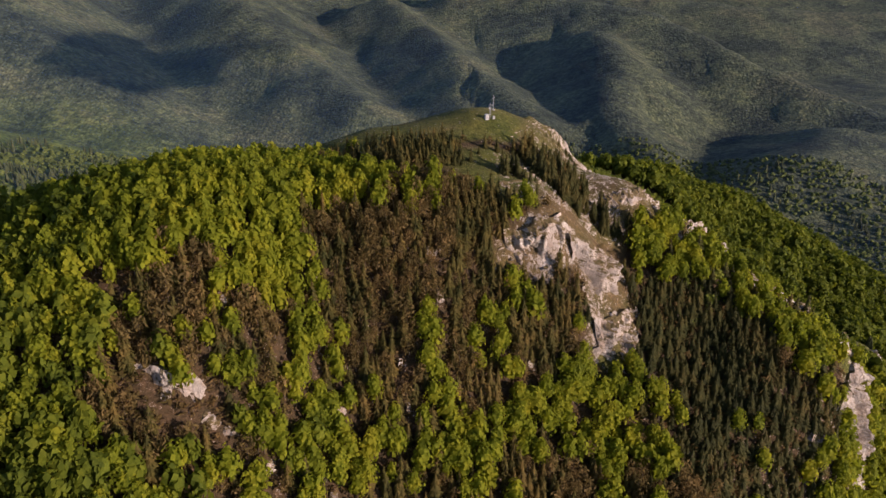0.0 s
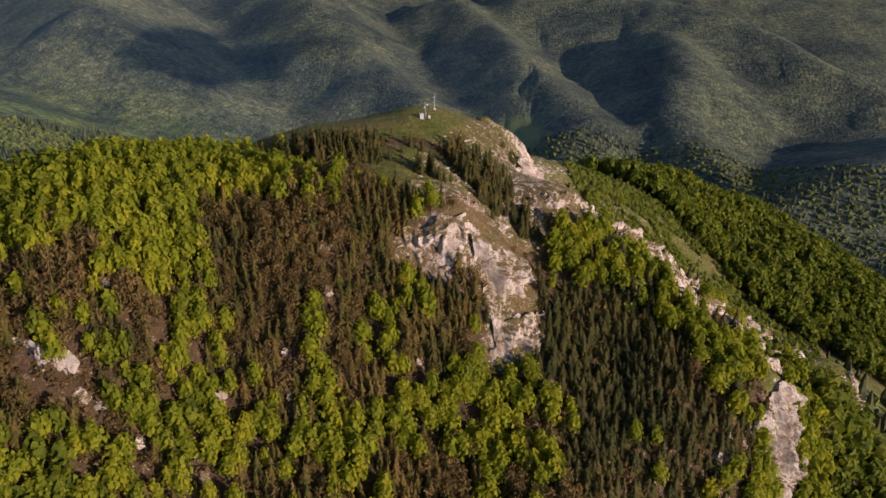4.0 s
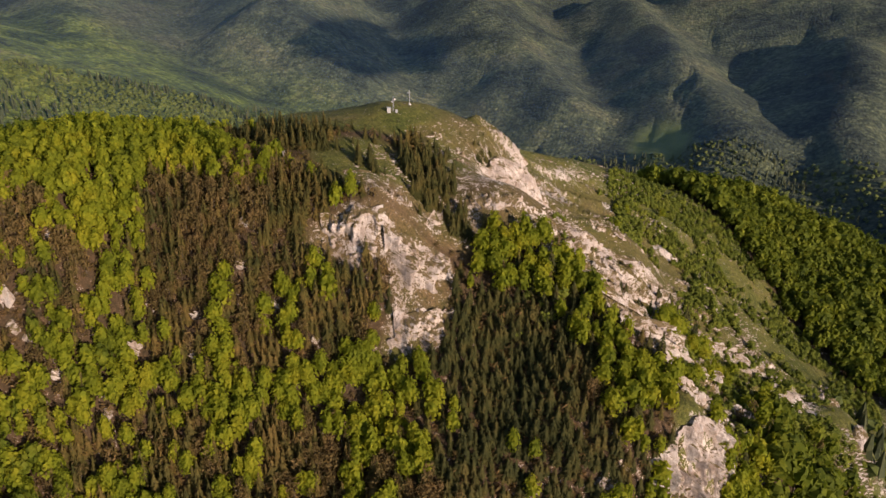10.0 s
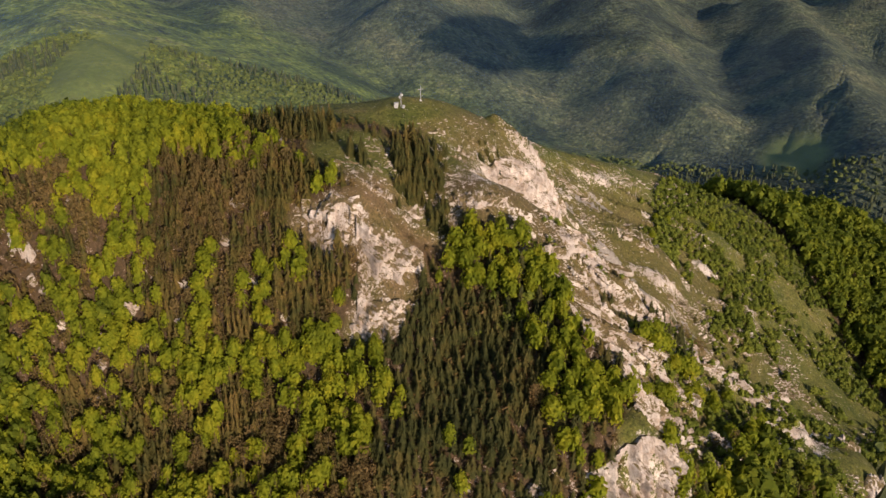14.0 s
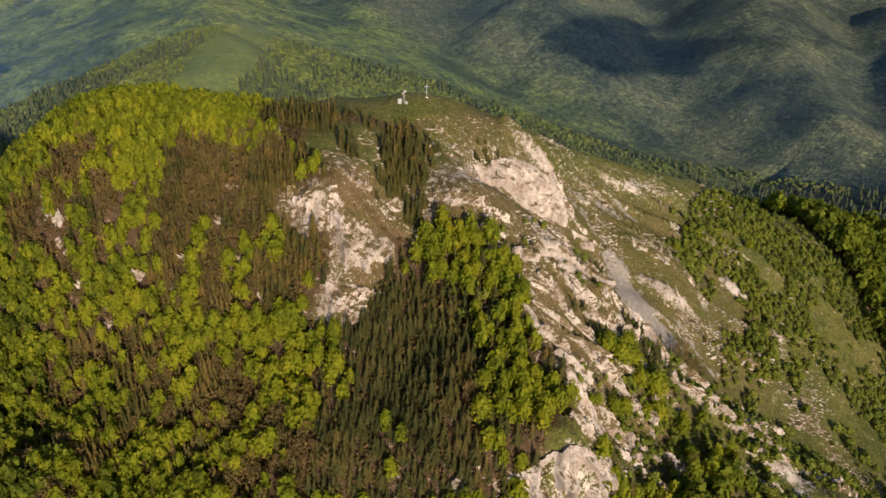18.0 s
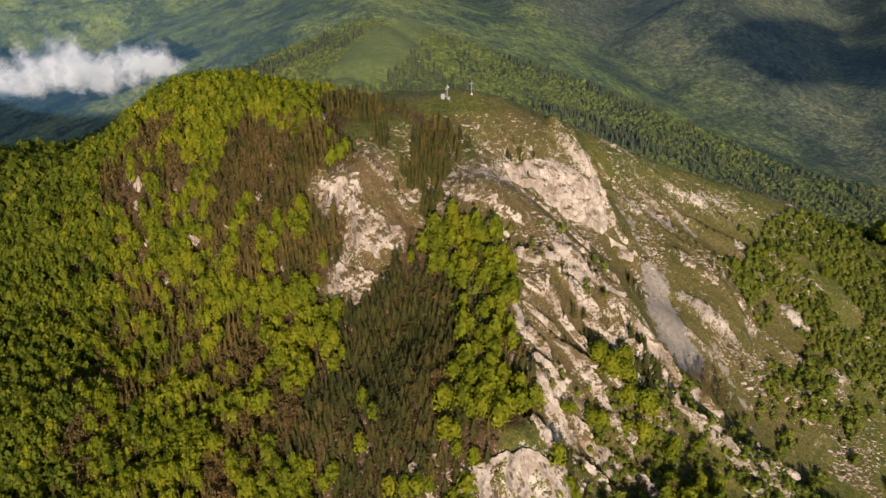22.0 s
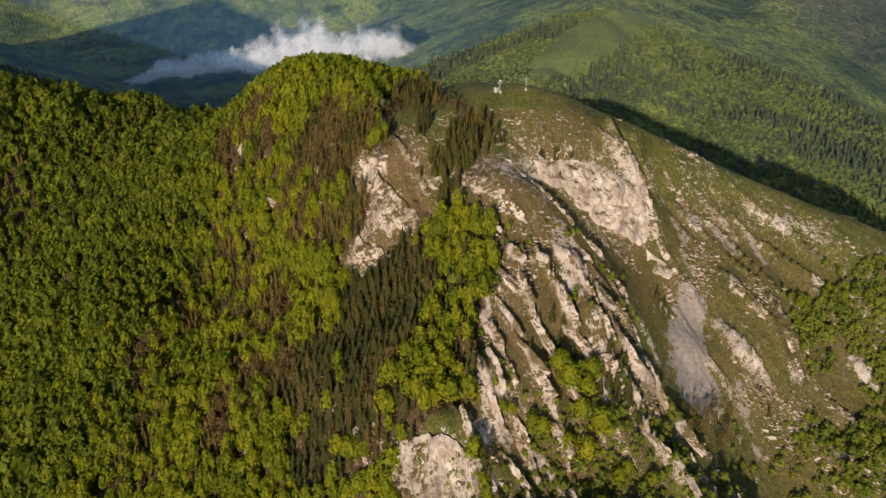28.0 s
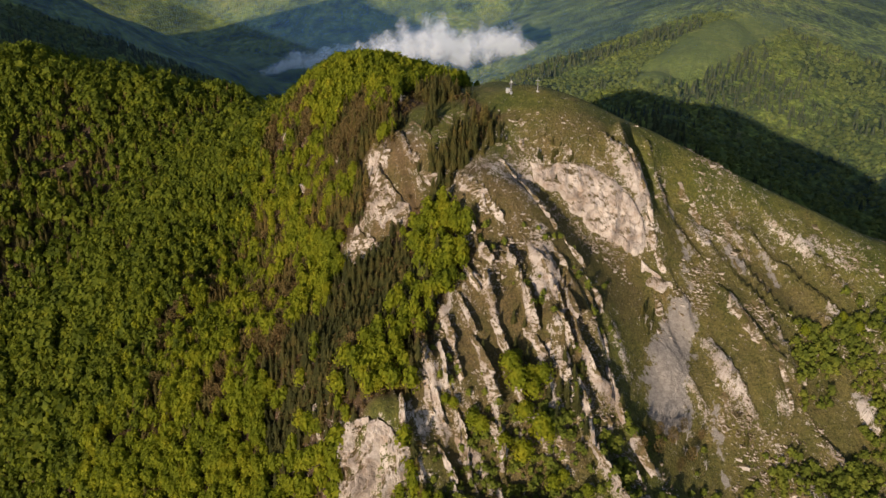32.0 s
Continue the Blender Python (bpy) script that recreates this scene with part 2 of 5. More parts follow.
def make_cloud(name):
    """White vapour: each layer lets light through by its own density and by wisps."""
    n = Nodes(name)
    clear, body, glow = n.add("ShaderNodeBsdfTransparent"), n.add("ShaderNodeBsdfDiffuse"), n.add("ShaderNodeBsdfTranslucent")
    body.inputs["Color"].default_value = glow.inputs["Color"].default_value = (0.97, 0.97, 0.97, 1)
    both, mix = n.add("ShaderNodeMixShader", Fac=0.6), n.add("ShaderNodeMixShader")
    n.link(body.outputs[0], both.inputs[1])
    n.link(glow.outputs[0], both.inputs[2])
    wisp = n.ramp(n.math("ADD", n.math("ADD", n.math("MULTIPLY", n.noise(0.009, 5, 0.55), 1.9), n.math("SUBTRACT", n.math("MULTIPLY", n.noise(0.03, 3, 0.5), 0.3), 0.6)), n.math("MULTIPLY", n.math("SUBTRACT", n.attribute("thickness"), 0.5), 0.42)), (0.34, 0.0), (0.80, 0.95))
    n.link(wisp, mix.inputs["Fac"])
    n.link(clear.outputs[0], mix.inputs[1])
    n.link(both.outputs[0], mix.inputs[2])
    n.link(mix.outputs[0], n.out.inputs["Surface"])
    return n.mat


VAPOUR = make_cloud("vapour")


def make_veil(name, colour, most, scale, drift, low, high):
    """Thin water vapour: how much of it there is follows its thickness and drifting wisps."""
    n = Nodes(name)
    clear, body, glow = n.add("ShaderNodeBsdfTransparent"), n.add("ShaderNodeBsdfDiffuse"), n.add("ShaderNodeBsdfTranslucent")
    body.inputs["Color"].default_value = glow.inputs["Color"].default_value = (*colour, 1)
    both, mix = n.add("ShaderNodeMixShader", Fac=0.5), n.add("ShaderNodeMixShader")
    n.link(body.outputs[0], both.inputs[1])
    n.link(glow.outputs[0], both.inputs[2])
    wisp = n.ramp(n.math("ADD", n.attribute("thickness"), n.math("MULTIPLY", n.math("SUBTRACT", n.noise(scale, 6, 0.62), 0.5), drift)), (low, 0.0), (high, 1.0))
    n.link(n.math("MULTIPLY", wisp, most), mix.inputs["Fac"])
    n.link(clear.outputs[0], mix.inputs[1])
    n.link(both.outputs[0], mix.inputs[2])
    n.link(mix.outputs[0], n.out.inputs["Surface"])
    return n.mat


FOG = make_veil("fog", (0.95, 0.96, 0.97), 0.46, 0.016, 2.6, 0.50, 1.15)
HAZE = make_veil("haze", (0.20, 0.50, 1.0), 0.12, 0.0012, 0.06, 0.0, 1.0)


# ---- landform: crest, ribs, gullies and flanks, in metres ----
def along(points, step=14.0):
    """Points at even steps along a line of the plan."""
    out = []
    for a, b in zip(points[:-1], points[1:]):
        a, b = np.array(a, float), np.array(b, float)
        n = max(1, int(np.linalg.norm(b[:2] - a[:2]) / step))
        out += [a + (b - a) * i / n for i in range(n)]
    return out + [np.array(points[-1], float)]


CREST_WEST = [(-215, 190, 165), (-180, 205, 193), (-150, 212, 212), (-108, 214, 225), (-76, 220, 230), (-62, 240, 223), (-54, 258, 219), (-50, 275, 219)]
DOME_SOUTH = [(-82, 186, 218), (-104, 186, 219), (-125, 175, 207)]
SUMMIT = [(-70, 290, 219), (-36, 290, 229), (-10, 292, 232), (18, 298, 235), (22, 311, 235.5), (32, 327, 230), (38, 340, 224), (37, 352, 217.5)]
CREST_NORTH = [(37, 352, 217.5), (34, 370, 211.5), (33, 385, 206), (32, 400, 200), (34, 415, 193), (37, 430, 186.5), (44, 445, 181), (58, 460, 175), (70, 480, 168.5), (81, 505, 159), (112, 540, 138), (174, 581, 121), (300, 640, 72), (470, 710, 34)]
RIDGE_SOUTHWEST = [(-160, 165, 176), (-195, 132, 168), (-235, 100, 170), (-245, 60, 176), (-250, 20, 184), (-262, -60, 201), (-285, -190, 226)]
SUMMIT_SOUTH = [(4, 262, 226), (16, 246, 221), (30, 256, 221), (24, 238, 214)]
SHOULDER_ROCK = [(21, 230, 210), (34, 236, 213.5), (43, 240, 213.5), (52, 237, 203), (64, 248, 192)]
SHOULDER_FOOT = [(28, 224, 196), (44, 221, 183), (60, 222, 172), (73, 226, 168)]
RIB_TOP = [(30, 288, 227), (61, 264, 202), (70, 276, 211), (80, 277, 209), (89, 279, 202), (103, 280, 191), (118, 280.5, 181), (128, 275, 173), (138, 269, 168), (147, 263, 162), (154, 273, 151), (162, 284, 144), (174, 296, 129), (187, 314, 121), (196, 328, 114), (214, 338, 104), (239, 334, 97)]
RIB_MID = [(100, 296, 193), (118, 298, 176), (137, 289, 162), (140, 301, 161)]
RIB_LOW = [(125, 252, 171), (134, 238, 161), (150, 241, 153), (159, 247, 152), (164, 257, 142), (165, 268, 135)]
HOLLOW = [(78, 254, 186), (90, 243, 172), (98, 228, 157), (95, 207, 142), (98, 189, 127), (100, 166, 107)]
CLIFF_HEAD = [(48, 300, 219), (58, 303, 213.5), (58, 318, 212.5), (59, 331, 211), (66, 343, 203), (70, 352, 196)]
CLIFF_FOOT = [(69, 311, 198), (72, 320, 192), (76, 329, 184), (80, 341, 177), (81, 352, 173), (83, 360, 169)]
NORTH_RAVINE = [(45, 366, 204), (51, 370, 190), (62, 374, 180), (77, 376, 171), (89, 366, 163), (100, 369, 155), (112, 372, 145), (124, 362, 139)]
GULLY = [(66, 303, 201), (79, 327, 182), (87, 337, 173), (99, 342, 162), (115, 345, 149), (131, 350, 134.5), (148, 357, 123), (165, 360, 109), (186, 368, 93), (215, 388, 76)]
RIB_EDGE = [(64, 290, 213), (77, 300, 204), (89, 309, 194), (101, 319, 182), (113, 321, 173), (121, 320, 168), (134, 322, 155), (148, 325, 142), (168, 332, 129), (190, 343, 115)]
EAST_SLOPE = [(57, 398, 180), (75, 398, 169.5), (92, 400, 160), (108, 396, 154), (127, 386, 142.5), (157, 398, 112.5), (171, 401, 103.5)]
EAST_MID = [(56, 434, 181), (74, 414, 165), (100, 425, 153), (130, 420, 133)]
EAST_LOW = [(76, 462, 173), (100, 470, 157), (130, 456, 140), (166, 454, 111), (208, 450, 81), (222, 463, 70)]
EAST_SPUR = [(200, 355, 104), (221, 362, 91), (238, 362, 84)]
FACE_WEST = [(-85, 164, 195), (-72, 165, 192), (-61, 166, 181), (-50, 178, 188), (-33, 184, 167), (-11, 188, 168), (1, 184, 155)]
FACE_SPUR = [(-6, 198, 182), (-1, 208, 196), (2, 227, 216)]
FACE_NOTCH = [(12, 207, 180), (26, 208, 176)]
FACE_MID = [(-110, 150, 190), (-90, 125, 165), (-36, 166, 152), (-38, 138, 130), (5, 144, 113), (18, 173, 138), (41, 190, 141), (52, 197, 144)]
FACE_LOW = [(-78, 74, 136), (-15, 80, 110), (11, 111, 113), (40, 120, 104), (68, 82, 82), (70, 140, 104)]
CLIFF_EAST_TOP = [(104, 210, 144), (116, 207, 139), (131, 224, 154), (142, 215, 137), (150, 222, 139), (157, 231, 146), (164, 240, 150), (170, 249, 144), (174, 256, 136)]
CLIFF_EAST_FOOT = [(112, 190, 112), (147, 199, 104), (157, 210, 101), (167, 223, 100), (177, 237, 103), (188, 250, 108), (206, 270, 104)]
FLANK_EAST = [(190, 160, 50), (240, 230, 50), (250, 300, 66), (280, 400, 50)]
FLANK_SOUTH = [(-150, 20, 138), (-60, -10, 80), (60, 40, 50), (160, 80, 20)]
FLANK_WEST = [(-260, 240, 120), (-300, 160, 120), (-330, 70, 125), (-345, -30, 140), (-375, -130, 165)]
FLANK_NORTH = [(-190, 280, 135), (-110, 330, 160), (-30, 390, 150), (-5, 440, 130), (5, 520, 100), (90, 640, 70)]
FLANK_NORTH_LOW = [(-260, 420, 60), (-60, 520, 50), (40, 680, 10)]
LINES = (CREST_WEST, DOME_SOUTH, SUMMIT, CREST_NORTH, RIDGE_SOUTHWEST, SUMMIT_SOUTH, SHOULDER_ROCK, SHOULDER_FOOT, RIB_TOP, RIB_MID, RIB_LOW, HOLLOW,
         CLIFF_HEAD, CLIFF_FOOT, NORTH_RAVINE, GULLY, RIB_EDGE, EAST_SLOPE, EAST_MID, EAST_LOW, EAST_SPUR, FACE_WEST, FACE_SPUR, FACE_NOTCH, FACE_MID, FACE_LOW,
         CLIFF_EAST_TOP, CLIFF_EAST_FOOT, FLANK_EAST, FLANK_SOUTH, FLANK_WEST, FLANK_NORTH, FLANK_NORTH_LOW)
KNOTS = np.array([p for line in LINES for p in along(line)])


def plate(r2):
    return 0.5 * r2 * np.log(r2 + 1e-6)


def spline_weights(k, stiff):
    n, q = len(k), (k[:, :2] - [20, 250]) / 100
    r2 = ((q[:, None] - q[None]) ** 2).sum(-1)
    a = np.zeros((n + 3, n + 3))
    a[:n, :n] = plate(r2) + stiff * np.eye(n)
    a[:n, n], a[:n, n + 1:] = 1, q
    a[n, :n], a[n + 1:, :n] = 1, q.T
    return np.linalg.solve(a, np.append(k[:, 2], (0, 0, 0)))


WEIGHTS = spline_weights(KNOTS, 0.0015)


def mountain(x, y):
    """Height of the near mountain, a thin plate through its landform lines."""
    q = (np.stack([x, y], -1) - [20, 250]) / 100
    out = np.empty(len(q))
    kq = (KNOTS[:, :2] - [20, 250]) / 100
    for i in range(0, len(q), 20000):
        c = q[i:i + 20000]
        r2 = ((c[:, None] - kq[None]) ** 2).sum(-1)
        out[i:i + 20000] = plate(r2) @ WEIGHTS[:-3] + WEIGHTS[-3] + c @ WEIGHTS[-2:]
    return out


# far ridges: (slope, crest)
RIDGES = (
    (0.45, [(-4250, -1700, 330), (-4300, -300, 260), (-4250, 900, 300), (-4200, 2000, 380)]),
    # unseen ridge in the south-west, added to throw shade on the western valley
    (0.50, [(-330, -330, 230), (-500, -680, 340), (-950, -1300, 600)]),
    (0.55, [(-950, -1300, 600), (-830, -640, 285), (-800, -358, 135), (-865, -185, 70), (-970, 10, -10)]),
    (0.52, [(-1900, 3200, 380), (-1289, 2142, 150), (-1050, 2000, 50), (-920, 1950, -60), (-850, 1820, -150)]),
    (0.52, [(-950, 3200, 290), (-620, 2500, 90), (-430, 2180, -10), (-300, 2050, -60), (-215, 1960, -80), (-190, 1850, -160)]),
    (0.50, [(-240, 3000, 140), (29, 2300, 0), (150, 2000, -45), (255, 1782, -77), (310, 1600, -165)]),
    (0.46, [(150, 3100, 190), (761, 2695, 100), (1103, 2132, -65), (1300, 1750, -150)]),
    (0.30, [(520, 1250, -165), (800, 1480, -118), (1010, 1760, -108)]),
    (0.34, [(1000, 1330, -150), (1250, 1500, -120)]),
    (0.46, [(500, 2500, 60), (480, 1841, -74), (530, 1430, -160)]),
    (0.36, [(900, 4000, 150), (1476, 3718, 60), (2600, 3600, 10)]),
    (0.36, [(1500, 4600, 160), (2400, 4400, 120), (4000, 4000, 140)]),
    (0.40, [(-3000, 3700, 380), (-1500, 3700, 400), (0, 3900, 300), (900, 4300, 200)]),
    (0.34, [(-2700, 1500, 260), (-1800, 1200, 190), (-1140, 873, 118), (-900, 690, 62), (-640, 640, 10), (-420, 690, -50)]),
    (0.36, [(-2300, 2200, 230), (-1500, 1500, 70), (-1100, 1230, 25), (-700, 1020, -10), (-480, 980, -70)]),
    (0.45, [(-3000, -2600, 300), (-3500, -1700, 280), (-3800, -1000, 200), (-3350, -250, 70), (-3250, 300, 30), (-3300, 1000, 140), (-3300, 2200, 320)]),
    (0.40, [(-900, -1900, 300), (1500, -2600, 160), (3200, -1500, 60), (3600, 1000, 60), (3900, 3000, 80)]),
)


def crest_height(x, y, slope, line):
    best = np.full(len(x), -1e9)
    for a, b in zip(line[:-1], line[1:]):
        d = np.array(b[:2], float) - a[:2]
        s = np.clip(((x - a[0]) * d[0] + (y - a[1]) * d[1]) / (d @ d), 0, 1)
        gap = np.hypot(x - a[0] - s * d[0], y - a[1] - s * d[1])
        best = np.maximum(best, a[2] + s * (b[2] - a[2]) - slope * (np.sqrt(gap ** 2 + 34 ** 2) - 34))
    return best


def wave(x, y, size, seed):
    """Smooth noise from -1 to 1 on the plan, size metres a cell."""
    rng = np.random.RandomState(seed)
    table = rng.uniform(-1, 1, (64, 64))
    u, v = x / size + 1000.3, y / size + 1000.7
    i, j = np.floor(u).astype(int), np.floor(v).astype(int)
    f, g = u - i, v - j
    f, g = f * f * f * (f * (f * 6 - 15) + 10), g * g * g * (g * (g * 6 - 15) + 10)
    i, j, k, l = i % 64, j % 64, (i + 1) % 64, (j + 1) % 64
    return (table[i, j] * (1 - f) + table[k, j] * f) * (1 - g) + (table[i, l] * (1 - f) + table[k, l] * f) * g


def turbulence(x, y, size, seed, octaves=4):
    return sum(wave(x, y, size / 2 ** o, seed + o) / 2 ** o for o in range(octaves)) / (2 - 2.0 ** (1 - octaves))


def hills(x, y):
    wx, wy = x + 70 * turbulence(x, y, 700, 3), y + 70 * turbulence(x, y, 700, 9)
    h = np.stack([crest_height(wx, wy, s, l) for s, l in RIDGES] + [np.full(len(x), -190.0)])
    top = h.max(0)
    h = top + 10 * np.log(np.exp((h - top) / 10).sum(0))
    gullies = np.clip(np.abs(turbulence(wx, wy, 380, 21, 3)), 0, 0.3) / 0.3
    return h + 7 * turbulence(x, y, 400, 5) - 15 * (1 - gullies) ** 3


def smooth(a, lo, hi):
    t = np.clip((a - lo) / (hi - lo), 0, 1)
    return t * t * (3 - 2 * t)


def near_line(x, y, line):
    """Distance in plan to a line."""
    best = np.full(len(x), 1e9)
    for a, b in zip(line[:-1], line[1:]):
        d = np.array(b[:2], float) - a[:2]
        s = np.clip(((x - a[0]) * d[0] + (y - a[1]) * d[1]) / (d @ d), 0, 1)
        best = np.minimum(best, np.hypot(x - a[0] - s * d[0], y - a[1] - s * d[1]))
    return best


def blob(x, y, cx, cy, rx, ry, turn=0):
    """1 inside an ellipse of the plan, falling to 0 outside."""
    c, s = math.cos(radians(turn)), math.sin(radians(turn))
    u, v = (x - cx) * c + (y - cy) * s, -(x - cx) * s + (y - cy) * c
    return smooth(1.25 - np.hypot(u / rx, v / ry), 0, 0.5)


def rib_blades(x, y):
    """Rock blades that run down the east side, 0 to 1, steeper on their north side; and where they stand."""
    u, v = 0.93 * x + 0.37 * y, -0.37 * x + 0.93 * y
    v = v + 5 * turbulence(x, y, 60, 130, 3)
    zone = np.maximum.reduce([blob(x, y, 136, 286, 50, 46, 20), blob(x, y, 52, 354, 15, 17, 20), 0.85 * blob(x, y, 185, 325, 42, 26, 35), 0.5 * blob(x, y, 118, 405, 70, 54, 0), 0.4 * blob(x, y, 45, 236, 32, 16, 20), 0.75 * blob(x, y, 178, 266, 26, 28, 30)])
    first = np.clip(1 - np.abs(turbulence(u * 0.24, v, 12, 140, 3)) * 2.6, 0, 1)
    v = v - 3.0 * first
    return np.clip(1 - np.abs(turbulence(u * 0.24, v, 12, 140, 3)) * 2.6, 0, 1), zone


def rib_relief(x, y):
    """Height that the blades and the broken steps between them add."""
    blades, zone = rib_blades(x, y)
    patchy = 0.35 + 0.65 * smooth(turbulence(x, y, 26, 160, 2), -0.35, 0.2)
    steps = turbulence(x, y, 11, 150, 4) + 0.55 * np.abs(turbulence(x * 0.6 + 0.5 * y, y - 0.3 * x, 4.6, 155, 2))
    return zone * (8.6 * patchy * blades ** 1.7 + 1.5 * steps - 2.6)


def face_relief(x, y):
    """Shallow runnels and spurs down the wooded south face."""
    zone = blob(x, y, 10, 170, 120, 60, 10) + blob(x, y, -20, 70, 150, 60)
    return (3.4 + 2.6 * blob(x, y, -10, 90, 130, 50)) * np.minimum(zone, 1) * (1 - blob(x, y, 45, 234, 34, 16, 20)) * turbulence(x + 0.25 * y, y * 0.4, 23, 180, 2)


def height(x, y):
    """Height of the ground at plan points."""
    x, y = np.asarray(x, float).ravel(), np.asarray(y, float).ravel()
    far = smooth(np.hypot(x - 20, (y - 240) * 0.9), 400, 780)
    out = hills(x, y) * far
    near = far < 1
    out[near] += (mountain(x[near], y[near]) + 1.6 * turbulence(x[near], y[near], 30, 40, 4) + rib_relief(x[near], y[near]) + face_relief(x[near], y[near])) * (1 - far[near])
    return out
# ---- landform ends ----

# ---- small builders ----
def mesh_of(name, verts, quads, materials, smooth_faces=False, slots=None):
    """A mesh from arrays of corners and quads."""
    verts, quads = np.asarray(verts, np.float32), np.asarray(quads, np.int32)
    me = bpy.data.meshes.new(name)
    me.vertices.add(len(verts))
    me.vertices.foreach_set("co", verts.ravel())
    me.loops.add(quads.size)
    me.loops.foreach_set("vertex_index", quads.ravel())
    me.polygons.add(len(quads))
    me.polygons.foreach_set("loop_start", np.arange(0, quads.size, quads.shape[1], dtype=np.int32))
    if slots is not None:
        me.polygons.foreach_set("material_index", np.asarray(slots, np.int32))
    me.polygons.foreach_set("use_smooth", np.full(len(quads), smooth_faces))
    me.update(calc_edges=True)
    for m in materials:
        me.materials.append(m)
    return me


def part(name, me, parent, label=""):
    ob = new(name, me)
    ob.parent = parent
    return tagged(ob, label)


def spread(name, templates, places, materials, smooth_faces=False):
    """One mesh of many copies. templates: (corners, quads, slots); places: rows of x, y, z, turn, width, tall, template."""
    vs, qs, ss, base = [], [], [], 0
    places = np.asarray(places, float)
    for k, (v, q, s) in enumerate(templates):
        p = places[places[:, 6].astype(int) == k]
        if not len(p):
            continue
        c, d = np.cos(p[:, 3])[:, None], np.sin(p[:, 3])[:, None]
        w, h = p[:, 4][:, None], p[:, 5][:, None]
        x, y = v[None, :, 0] * w, v[None, :, 1] * w
        out = np.stack([x * c - y * d + p[:, 0:1], x * d + y * c + p[:, 1:2], v[None, :, 2] * h + p[:, 2:3]], -1)
        vs.append(out.reshape(-1, 3))
        qs.append((q[None] + (np.arange(len(p)) * len(v))[:, None, None] + base).reshape(-1, q.shape[1]))
        ss.append(np.tile(s, len(p)))
        base += len(p) * len(v)
    return mesh_of(name, np.concatenate(vs), np.concatenate(qs), materials, smooth_faces, np.concatenate(ss))


def trunk_quads(rng, radius, tall, rings=3, sides=5, lean=0.02):
    v, q = [], []
    off = rng.uniform(-lean, lean, 2)
    for r in range(rings + 1):
        f = r / rings
        for s in range(sides):
            a = 2 * math.pi * s / sides
            rr = radius * (1 - 0.8 * f)
            v.append((rr * math.cos(a) + off[0] * f, rr * math.sin(a) + off[1] * f, f * tall - 0.08 * (r == 0)))
    for r in range(rings):
        for s in range(sides):
            a, b = r * sides + s, r * sides + (s + 1) % sides
            q.append((a, b, b + sides, a + sides))
    return v, q


def spruce_template(seed, tiers, blades):
    """A unit spruce: a full cone of drooping branch fans in loose whorls. Width 1 is the lowest branches' radius."""
    rng = np.random.RandomState(seed)
    v, q = [], []
    for i in range(tiers):
        f = max((i + rng.uniform(-0.3, 0.3)) / tiers, 0)
        z, reach = 0.06 + 0.86 * f, 1.0 * (1 - f) ** 0.8 + 0.09
        count = max(4, int(blades * (0.4 + 0.6 * (1 - f))))
        for k in range(count):
            a = 2 * math.pi * (k + rng.uniform(-0.4, 0.4)) / count + 1.1 * i
            L = reach * rng.uniform(0.6, 1.25)
            w = reach * 2.1 / count * rng.uniform(0.7, 1.2)
            lift, droop = rng.uniform(-0.03, 0.03), rng.uniform(0.05, 0.13) * (1.15 - f)
            ca, sa, n = math.cos(a), math.sin(a), len(v)
            v += [(0.12 * L * ca, 0.12 * L * sa, z + 0.07 + lift), (L * 0.66 * ca - w * sa, L * 0.66 * sa + w * ca, z - droop * 0.8 + lift),
                  (L * ca, L * sa, z - droop + lift), (L * 0.66 * ca + w * sa, L * 0.66 * sa - w * ca, z - droop * 0.6 + lift)]
            q.append((n, n + 1, n + 2, n + 3))
    for k in range(3):
        a, n = 2.1 * k, len(v)
        v += [(0.07 * math.cos(a), 0.07 * math.sin(a), 0.88), (0.07 * math.cos(a + 1), 0.07 * math.sin(a + 1), 0.90), (0, 0, 1.03), (0.01, 0, 0.95)]
        q.append((n, n + 1, n + 2, n + 3))
    return v, q


def twig_template(seed, twigs, size):
    """A unit crown not yet in leaf: a loose round haze of small twig sprays, turned every way."""
    rng = np.random.RandomState(seed)
    v, q = [], []
    for i in range(twigs):
        f = (i + rng.uniform(0, 1)) / twigs
        a, r = 2.399963 * i, math.sqrt(max(0.04, 1 - (1.9 * f - 0.95) ** 2)) * rng.uniform(0.25, 1.0)
        p = np.array((r * math.cos(a), r * math.sin(a), 0.24 + 0.74 * f))
        t = rng.normal(size=3) + (0, 0, 0.5)
        t /= np.linalg.norm(t)
        side = np.cross(t, rng.normal(size=3))
        side /= np.linalg.norm(side)
        s, k = size * rng.uniform(0.6, 1.4), len(v)
        flat = np.array((1, 1, 0.36))
        v += [p - t * s * flat, p + side * s * 0.36 * flat, p + t * s * flat, p - side * s * 0.36 * flat]
        q.append((k, k + 1, k + 2, k + 3))
    return v, q


